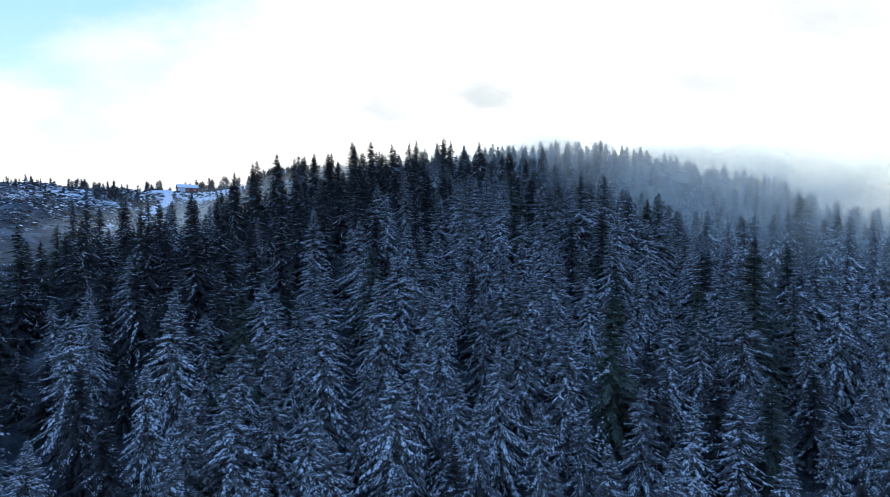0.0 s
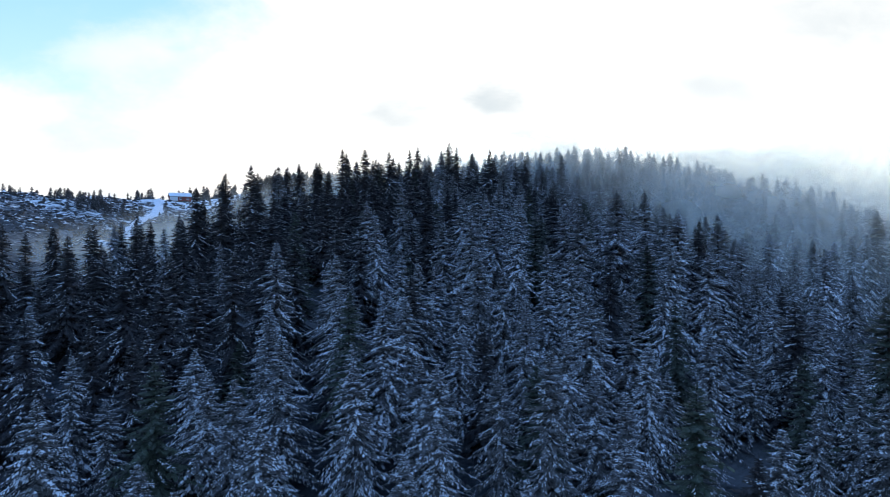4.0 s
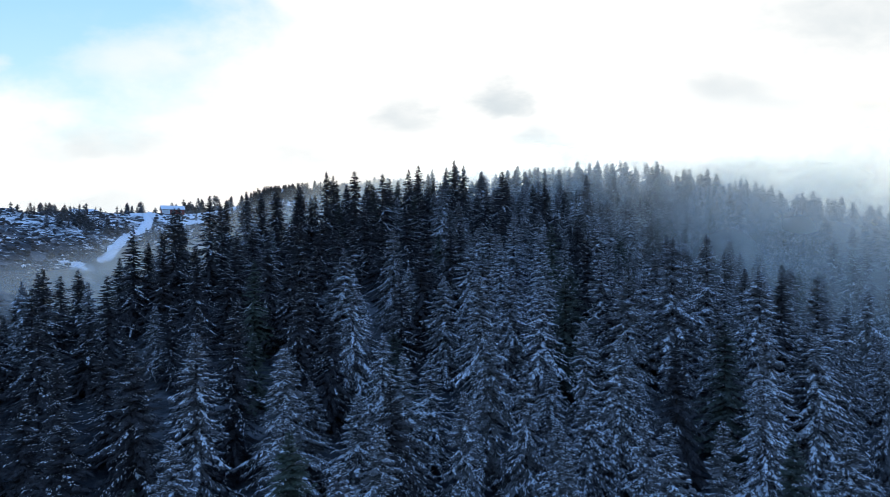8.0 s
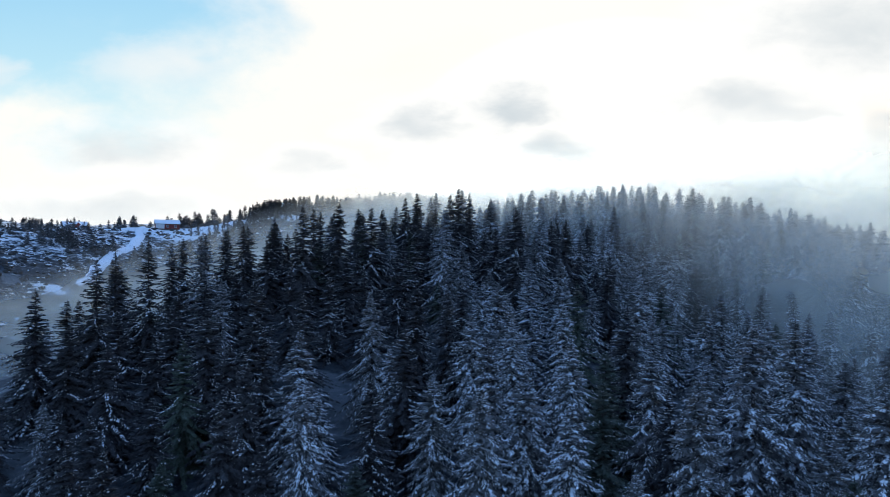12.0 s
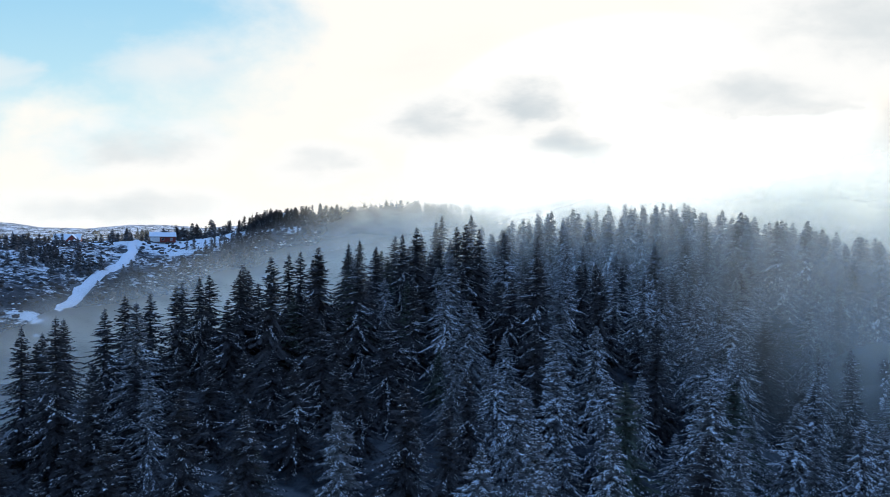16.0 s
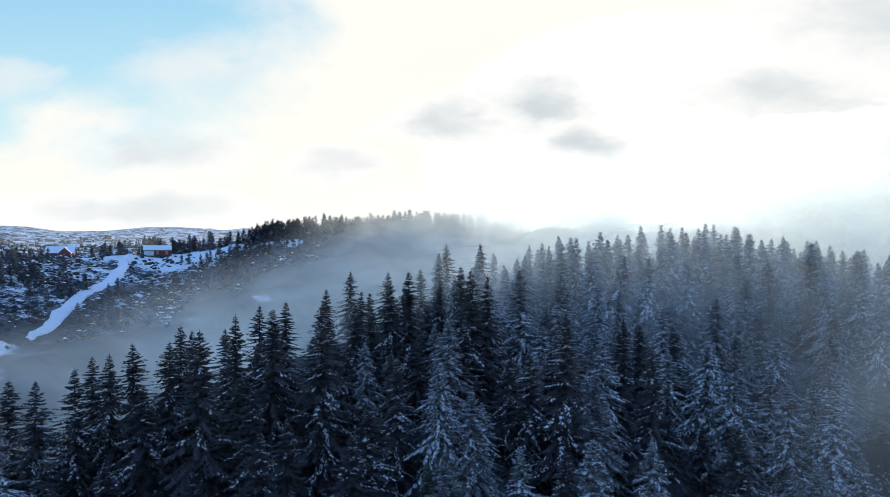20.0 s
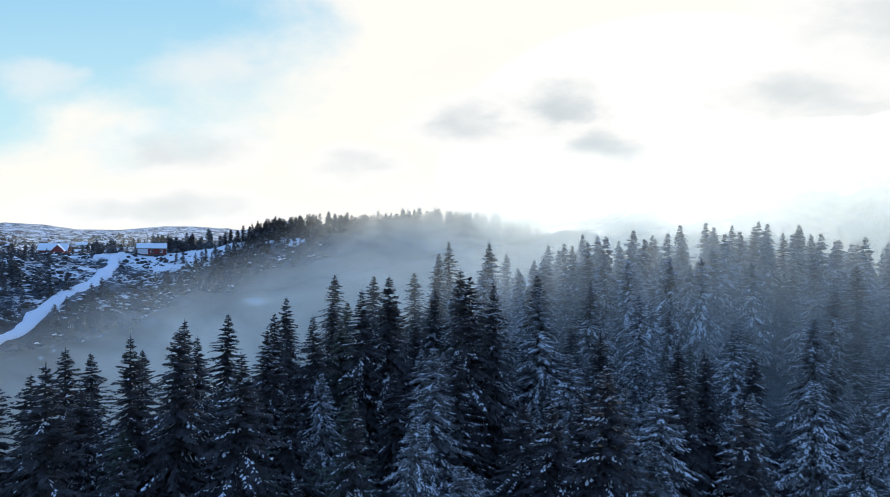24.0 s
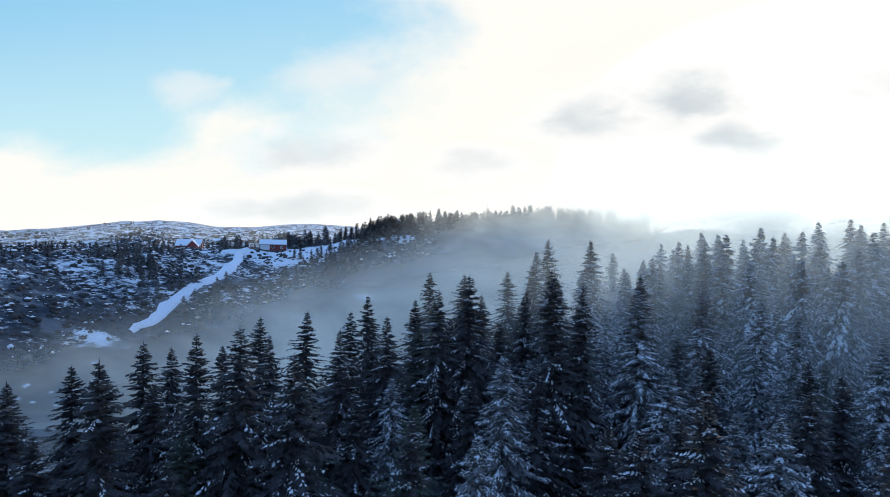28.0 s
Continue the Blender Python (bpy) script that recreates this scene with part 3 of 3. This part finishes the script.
def box(bm, cx, cy, cz, sx, sy, sz, bevel=0.0):
    made = bmesh.ops.create_cube(bm, size=1.0, matrix=Matrix.Translation((cx, cy, cz)) @ Matrix.Diagonal((sx, sy, sz, 1)))
    if bevel:
        bmesh.ops.bevel(bm, geom=list({e for v in made["verts"] for e in v.link_edges}), offset=bevel, segments=1, affect="EDGES")


def gable_body(w, d, eave, ridge):
    bm = bmesh.new()
    lo = [bm.verts.new(p) for p in ((-w, -d, -1.5), (w, -d, -1.5), (w, d, -1.5), (-w, d, -1.5))]
    hi = [bm.verts.new(p) for p in ((-w, -d, eave), (w, -d, eave), (w, d, eave), (-w, d, eave))]
    a, b = bm.verts.new((-w, 0, ridge)), bm.verts.new((w, 0, ridge))
    bm.faces.new(lo[::-1])
    bm.faces.new((lo[0], lo[1], hi[1], hi[0]))
    bm.faces.new((lo[2], lo[3], hi[3], hi[2]))
    bm.faces.new((lo[1], lo[2], hi[2], b, hi[1]))
    bm.faces.new((lo[3], lo[0], hi[0], a, hi[3]))
    bm.faces.new((hi[0], hi[1], b, a))
    bm.faces.new((hi[2], hi[3], a, b))
    return bm


def gable_slab(w, d, eave, ridge, thick, over, lift=0.0):
    bm = bmesh.new()
    run = (d + over) / d
    for sgn in (-1, 1):
        y0, z0 = sgn * d * run, ridge + (eave - ridge) * run + lift
        p = [(-w - over, y0, z0), (w + over, y0, z0), (w + over, 0, ridge + lift), (-w - over, 0, ridge + lift)]
        lo = [bm.verts.new(q) for q in p]
        hi = [bm.verts.new((q[0], q[1], q[2] + thick)) for q in p]
        bm.faces.new(lo[::-1]), bm.faces.new(hi)
        for i in range(4):
            bm.faces.new((lo[i], lo[(i + 1) % 4], hi[(i + 1) % 4], hi[i]))
    return bm


def window(parent, x, y, z, w, h, face):
    """face: unit outward direction, along x or y."""
    fx, fy = face
    bm = bmesh.new()
    along = (abs(fy), abs(fx))
    for dx, dz, sx, sz in ((0, h / 2, w + 0.2, 0.12), (0, -h / 2, w + 0.2, 0.12), (-w / 2, 0, 0.12, h), (w / 2, 0, 0.12, h), (0, 0, 0.07, h)):
        box(bm, x + dx * along[0], y + dx * along[1], z + dz, sx * along[0] + 0.1 * abs(fx), sx * along[1] + 0.1 * abs(fy), sz)
    frame_ = part("window", bm, WHITE, parent)
    bm = bmesh.new()
    box(bm, x - 0.02 * fx, y - 0.02 * fy, z, w * along[0] + 0.06 * abs(fx), w * along[1] + 0.06 * abs(fy), h)
    part("pane", bm, GLASS, frame_, "dark window glass")


def cabin(x, y, turn, w, d, eave, ridge, walls, label, front=None, wing=False, lift=0.0):
    house = thing("cabin", label, "house", (x, y, relief(x, y) + lift), turn, "cabins on the far hillside")
    part("wall", gable_body(w, d, eave, ridge), walls, house)
    if front:
        bm = bmesh.new()
        box(bm, -w * 0.62, -d - 0.06, eave * 0.52, w * 0.72, 0.16, eave * 0.86, 0.02)
        part("front_panel", bm, front, house, "white painted front")
    roof = part("roof", gable_slab(w, d, eave, ridge, 0.18, 0.5), GREY, house)
    part("roof_snow", gable_slab(w, d, eave, ridge, 0.28, 0.42, 0.18), ROOF_SNOW, roof, "layer of snow on the roof")
    bm = bmesh.new()
    box(bm, w * 0.35, d * 0.3, ridge + 0.4, 0.7, 0.7, 1.8, 0.04)
    part("chimney", bm, STONE, roof)
    n = max(2, int(w / 1.6))
    for i in range(n):
        window(house, -w + (i + 0.5) * 2 * w / n, -d - 0.12, eave * 0.55, 1.1, 1.2, (0, -1))
    window(house, w + 0.05, 0, eave * 0.6, 1.2, 1.2, (1, 0))
    window(house, -w - 0.05, 0, eave * 0.6, 1.2, 1.2, (-1, 0))
    bm = bmesh.new()
    box(bm, w + 0.06, -d * 0.55, 1.0, 0.12, 0.95, 2.05, 0.02)
    part("door", bm, GREY, house)
    bm = bmesh.new()
    box(bm, 0, -d - 1.3, -0.05, w * 1.7, 2.4, 0.2)
    for i in range(5):
        box(bm, -w * 0.8 + i * w * 0.4, -d - 2.4, -0.7, 0.16, 0.16, 1.5)
    part("terrace", bm, GREY, house)
    if wing:
        bm = gable_body(d * 0.9, w * 0.42, eave, ridge * 0.94)
        bmesh.ops.transform(bm, matrix=pose(w * 0.45, -d * 0.9, 0, 0, 0, 90), verts=bm.verts)
        part("wing", bm, walls, house)
        bm = gable_slab(d * 0.9, w * 0.42, eave, ridge * 0.94, 0.4, 0.45)
        bmesh.ops.transform(bm, matrix=pose(w * 0.45, -d * 0.9, 0, 0, 0, 90), verts=bm.verts)
        part("wing_roof", bm, ROOF_SNOW, roof, "snow-covered gable roof of the wing")
    return house


cabin(-151, 427, 28, 6.2, 3.6, 3.0, 5.0, RED, "red wooden cabin with a white front and snowy roof", WHITE)
cabin(-218, 452, 24, 6.6, 4.2, 3.6, 6.8, RED, "red cabin with two snowy gables on stone footing", None, True)
cabin(-88, 443, 10, 5.0, 3.5, 2.8, 4.8, GREY, "dark wooden hut among trees on the ridge")
cabin(-166, 470, 20, 5.0, 3.2, 2.8, 4.6, GREY, "brown cabin with snowy roof behind trees")
cabin(-76, 360, 75, 4.6, 3.4, 2.6, 4.6, GREY, "grey cabin with a thick snowy roof down in the mist")
for x, y, turn in ((-252, 560, 15), (-330, 640, 40), (-300, 700, 10), (-205, 610, 60), (-410, 760, 30), (-150, 560, 20)):
    cabin(x, y, turn, 5.0, 3.3, 2.8, 5.0, GREY if x % 2 else WHITE, "distant cabin with a snow-covered roof on the heath")


def snow_track():
    pts = np.array(((-132.5, 308), (-135, 318), (-138.5, 334), (-141.5, 352), (-143, 366), (-145.5, 380), (-151, 396), (-157, 406), (-160, 418)), float)
    wide = (1.0, 2.0, 2.6, 2.9, 2.7, 2.9, 2.6, 2.2, 1.2)
    way = np.linspace(0, len(pts) - 1, 70)
    cx, cy, cw = (np.interp(way, range(len(pts)), q) for q in (pts[:, 0], pts[:, 1], wide))
    verts, faces, k = [], [], 9
    for i in range(70):
        a, b = max(0, i - 1), min(69, i + 1)
        d = Vector((cx[b] - cx[a], cy[b] - cy[a])).normalized()
        for j in range(k):
            t = (j / (k - 1) * 2 - 1)
            w = cw[i] * (1 + 0.45 * noise.noise((i * 0.35, t * 2.0, 7.0)) + 0.40 * noise.noise((i * 1.1, t * 3.0, 2.0)))
            x, y = cx[i] - d.y * t * w, cy[i] + d.x * t * w
            verts.append((x, y, relief(x, y) + 0.35 * (1 - t * t) + 0.18 - (0.8 if abs(t) > 0.99 else 0)))
    for i in range(69):
        for j in range(k - 1):
            faces.append((i * k + j, i * k + j + 1, (i + 1) * k + j + 1, (i + 1) * k + j))
    tagged(new("snowy_track", mesh_object("snowy_track", verts, faces, [TRACK], smooth=True)), "smooth snow-covered track climbing the hillside", "track", kind="structure")


snow_track()


def clump(g, flat=0.7, rough=0.35, rings=1):
    bm = bmesh.new()
    bmesh.ops.create_icosphere(bm, subdivisions=rings, radius=1.0)
    for v in bm.verts:
        k = 1 + rough * g.uniform(-1, 1)
        v.co = Vector((v.co.x * k, v.co.y * k, v.co.z * k * flat))
    v = np.array([q.co[:] for q in bm.verts])
    f = np.array([[q.index for q in face.verts] for face in bm.faces])
    bm.free()
    return v, f


def scatter(name, label, category, mats, count, seed, size, where, caps=0.0, flat=0.7, capped=1.0):
    """Joined low growth or stones over the far hillside."""
    g = random.Random(seed)
    shapes = [clump(g, flat, 0.38) for _ in range(6)]
    store = {"v": [], "f": [], "m": [], "n": 0}
    made = 0
    while made < count:
        x, y = g.uniform(*where[0]), g.uniform(*where[1])
        if float(outside(x, y)) < 26 or math.hypot((x + 124) / 17, (y - 428) / 24) < g.uniform(0.3, 1.1):
            continue
        if 300 < y < 422 and abs(x - np.interp(y, (308, 352, 380, 408, 418), (-132.5, -141.5, -145.5, -158, -160))) < 4.5:
            continue
        if noise.noise((x / 22, y / 22, seed)) < g.uniform(-0.5, 0.25):
            continue
        r = g.uniform(*size) * g.uniform(0.6, 1.0)
        v, f = g.choice(shapes)
        a = g.uniform(0, 6.28)
        c, s_ = math.cos(a), math.sin(a)
        m = np.array([[c * r, -s_ * r, 0], [s_ * r * 0.8, c * r * 0.8, 0], [0, 0, r * g.uniform(0.7, 1.3)]])
        z = relief(x, y)
        slots = np.zeros(len(f), int)
        if caps and g.random() < capped:
            up = v[f].mean(1)[:, 2]
            slots = (up > flat * g.uniform(0.1, 0.9) / caps).astype(int)
        store["v"].append(v @ m.T + (x, y, z + 0.15 * r)), store["f"].append(f + store["n"]), store["m"].append(slots)
        store["n"] += len(v)
        made += 1
    return tagged(build_joined(store, name, mats), label, category, kind="stuff")


scatter("heather_bushes", "dark heather and juniper bushes dusted with snow", "bushes", [HEATH, SNOW], 9500, 3, (0.4, 1.5), ((-330, 30), (250, 520)), caps=0.85, capped=0.45)
scatter("snowy_boulders", "grey boulders capped with snow on the heath", "rocks", [STONE, ROOF_SNOW], 800, 4, (0.5, 1.5), ((-330, 20), (260, 500)), caps=2.4, flat=0.6)
scatter("far_scrub", "dark scrub on the distant snowy heath", "bushes", [HEATH, SNOW], 3200, 5, (1.2, 4.2), ((-1000, 100), (500, 1150)), caps=1.0, capped=0.3)

SMALL = [spruce(91 + i, 9.0, 2.9 + 0.4 * i, 0.16 + 0.08 * i, 0.6, name="hillside_spruce_tree", label="small dark spruce on the snowy heath", whorls=14, limbs=4.6, twigs=3, size=2.1) for i in range(3)]
trng = random.Random(8)


far_trees = {"v": [], "f": [], "m": [], "n": 0}
FAR_SMALL = [(*grow(95 + i, 9.0, 2.9 + 0.3 * i, 12, 4.4, 2.6, 0.20, 0.6, 2.2), trunk_shape(9.0, 0.15, 3, 5)) for i in range(3)]


def grove(cx, cy, rx, ry, n, lo, hi, far=False):
    """Small spruces round one place; those of a far wood are joined."""
    for _ in range(n):
        x, y = trng.gauss(cx, rx), trng.gauss(cy, ry)
        if float(outside(x, y)) < 20:
            continue
        k = trng.uniform(lo, hi) / 9.0
        if far:
            add_joined(far_trees, x, y, relief(x, y) - 0.2, k, trng.uniform(0, 6.28), trng.choice(FAR_SMALL))
            continue
        tree = copy_thing(trng.choice(SMALL), pose(x, y, relief(x, y) - 0.2, 0, 0, trng.uniform(0, 360)) @ Matrix.Diagonal((k * 1.1, k * 1.1, k, 1)))
        tagged(tree, group="trees on the far hillside")


for row in ((-97, 440, 11, 5, 90, 5, 9), (-66, 443, 14, 6, 90, 5, 9), (-30, 446, 18, 6, 90, 6, 10), (10, 448, 18, 6, 50, 6, 10), (-340, 790, 5, 4, 30, 10, 15),
            (-372, 800, 12, 6, 12, 7, 11), (-420, 700, 60, 30, 60, 3, 6), (-300, 610, 60, 25, 60, 3, 6), (-215, 338, 18, 10, 40, 2, 5), (-245, 400, 20, 14, 50, 2, 4),
            (-255, 480, 30, 12, 50, 2, 4), (-150, 470, 16, 6, 30, 5, 9), (-90, 405, 14, 10, 50, 3, 6)):
    grove(*row, far=True)
tagged(build_joined(far_trees, "ridge_spruces", [NEEDLES_FAR_BARE, SNOW_FAR, BARK]), "dark spruces crowding the far ridge and heath", "forest", kind="stuff")
grove(-88, 428, 13, 5, 20, 4, 7)
grove(-145, 446, 7, 4, 26, 6, 10)
grove(-172, 416, 4, 4, 12, 5, 8)
grove(-163, 350, 9, 7, 26, 4, 7)
grove(-176, 445, 6, 4, 8, 5, 8)
grove(-190, 382, 14, 6, 22, 3, 6)
grove(-185, 362, 16, 8, 20, 3, 7)
grove(-130, 345, 12, 9, 20, 4, 8)
grove(-100, 380, 18, 16, 14, 3, 7)
grove(-120, 392, 9, 12, 16, 3, 6)
grove(-190, 480, 40, 12, 10, 5, 9)
grove(-60, 280, 22, 16, 6, 8, 15)
for model in SMALL:
    for o in list(model.children_recursive) + [model]:
        bpy.data.objects.remove(o)

# ---- mist ----
scene.cycles.transparent_max_bounces = 40


def mist_material():
    mat, n = material("mist")
    where = n.add("ShaderNodeTexCoord").outputs["Object"]
    thick = n.add("ShaderNodeAttribute", attribute_name="thick").outputs["Fac"]
    drift = n.vmath("MULTIPLY", where, (1, 1, 1.5)).outputs[0]
    swirl = n.noise(drift, 0.022, 5.0, 0.5, 0.6)
    alpha = n.math("MULTIPLY", thick, n.ramp(swirl, 0.30, 0.66, 0.30, 1.0))
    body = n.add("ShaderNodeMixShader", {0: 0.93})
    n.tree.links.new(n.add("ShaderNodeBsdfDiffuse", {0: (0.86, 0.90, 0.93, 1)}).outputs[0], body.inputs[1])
    # Tint off white paints in the sunlight that mist scatters forward.
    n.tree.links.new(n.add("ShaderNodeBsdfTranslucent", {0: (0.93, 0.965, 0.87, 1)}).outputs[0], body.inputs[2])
    veil = n.add("ShaderNodeMixShader", {0: alpha})
    n.tree.links.new(n.add("ShaderNodeBsdfTransparent").outputs[0], veil.inputs[1])
    n.tree.links.new(body.outputs[0], veil.inputs[2])
    n.tree.links.new(veil.outputs[0], n.add("ShaderNodeOutputMaterial").inputs[0])
    return mat


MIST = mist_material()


def mist_bank(line, density, seed, edge=(0.25, 0.25)):
    """A drifting veil of mist, or an added haze sheet, along a line of (x, y, low, high), thickest in its lower middle.
    """
    w, h = 40, 14
    pts = np.array(line, float)
    way = np.linspace(0, len(pts) - 1, w)
    cols = np.stack([np.interp(way, range(len(pts)), pts[:, i]) for i in range(4)], 1)
    verts, thick = [], []
    for j in range(h):
        v = j / (h - 1)
        for i in range(w):
            x, y, lo, hi = cols[i]
            s = i / (w - 1)
            bulge = 5.0 * math.sin(3.1 * v) + 4.0 * noise.noise((x / 30, v * 2, seed))
            verts.append((x, y + bulge, lo + (hi - lo) * v))
            side = min(1.0, s / edge[0] if edge[0] else 1.0) * min(1.0, (1 - s) / edge[1] if edge[1] else 1.0)
            side = side * side * (3 - 2 * side)
            up = min(1.0, v / 0.3) * min(1.0, (1 - v) / 0.55)
            up = up * up * (3 - 2 * up)
            thick.append(density * side * up)
    faces = [(j * w + i, j * w + i + 1, (j + 1) * w + i + 1, (j + 1) * w + i) for j in range(h - 1) for i in range(w - 1)]
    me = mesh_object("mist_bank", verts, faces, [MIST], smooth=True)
    me.attributes.new("thick", "FLOAT", "POINT").data.foreach_set("value", thick)
    return tagged(new("mist_bank", me), "thin pale sheet for mist over trees and valley and for distant haze", "mist", "mist banks", "stuff")


mist_bank(((-150, 186, 34, 62), (-105, 196, 37, 72), (-60, 207, 42, 76), (-12, 226, 50, 88), (30, 256, 60, 104), (60, 264, 70, 108)), 0.84, 1.0, (0.5, 0.2))
mist_bank(((-170, 236, 36, 58), (-130, 243, 38, 70), (-60, 258, 42, 90), (10, 296, 50, 106), (110, 306, 60, 118), (260, 296, 60, 118)), 0.95, 2.0, (0.28, 0.2))
mist_bank(((-130, 302, 40, 78), (-60, 322, 46, 98), (20, 342, 50, 118), (170, 342, 60, 132), (420, 306, 50, 132)), 0.88, 3.0, (0.2, 0.2))
mist_bank(((-82, 372, 56, 112), (-22, 382, 60, 132), (80, 387, 60, 146), (220, 387, 60, 152), (520, 352, 50, 150)), 0.97, 4.0, (0.2, 0.2))
mist_bank(((-48, 404, 66, 120), (20, 408, 66, 142), (120, 410, 60, 156), (260, 402, 60, 160), (560, 362, 50, 160)), 0.9, 9.0, (0.15, 0.2))


mist_bank(((27, 158, 66, 98), (50, 155, 68, 102), (80, 148, 64, 100), (125, 138, 56, 94)), 0.36, 14.0, (0.25, 0.2))
mist_bank(((36, 176, 58, 88), (75, 168, 54, 86), (112, 152, 48, 82), (180, 140, 42, 78)), 0.42, 13.0, (0.3, 0.2))
# Two thin sheets added to stand in for aerial haze over far hills.
mist_bank(((-760, 560, 20, 150), (-420, 600, 20, 165), (-200, 590, 20, 160), (-60, 560, 20, 150)), 0.07, 11.0, (0.1, 0.2))
mist_bank(((-980, 860, 10, 170), (-560, 900, 20, 190), (-260, 880, 20, 190), (-60, 820, 20, 180)), 0.12, 12.0, (0.1, 0.2))


def crest_mist(y0, seed, peak):
    """One thin layer of the mist that lies over the eastern shoulder of the wood."""
    w, h = 56, 16
    start = float(np.interp(y0, (110, 129, 140, 157, 166, 175, 193, 202, 212, 260), (50, 38, 32, 28, 28, 30, 24, 4, -14, -18)))
    verts, thick = [], []
    for j in range(h):
        v = j / (h - 1)
        for i in range(w):
            x = start + 230 * (i / (w - 1)) ** 1.4
            y = y0 - 0.22 * max(0.0, x - 60) + 3.0 * noise.noise((x / 28, v * 2, seed))
            tops = float(land(x, y)) + 12.0
            rise = (13.0 if y0 < 160 else 9.0) + 4.0 * noise.noise((x / 40, y / 40, 3.0)) + 7.0 * float(step(30, 120, x))
            z = tops - 14.0 + (14.0 + rise) * v
            up = float(step(tops - 14, tops - 7, z)) * float(step(tops + rise, tops - 3, z))
            side = float(step(start, start + 36, x)) * float(step(start + 230, start + 150, x))
            patch = 0.65 + 0.7 * noise.noise((x / 34, y / 30, z / 22 + 1.7))
            verts.append((x, y, z))
            thick.append(max(0.0, peak * up * side * patch))
    faces = [(j * w + i, j * w + i + 1, (j + 1) * w + i + 1, (j + 1) * w + i) for j in range(h - 1) for i in range(w - 1)]
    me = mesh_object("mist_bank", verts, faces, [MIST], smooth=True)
    me.attributes.new("thick", "FLOAT", "POINT").data.foreach_set("value", thick)
    return tagged(new("mist_bank", me), "thin pale mist drifting over the eastern tree tops", "mist", "mist banks", "stuff")


for k, y0 in enumerate((118, 129, 139, 148, 157, 166, 175, 184, 193, 202, 212, 222, 233, 245)):
    crest_mist(y0, 20.0 + k, 0.18 if y0 < 160 else 0.22 if y0 < 200 else 0.32)
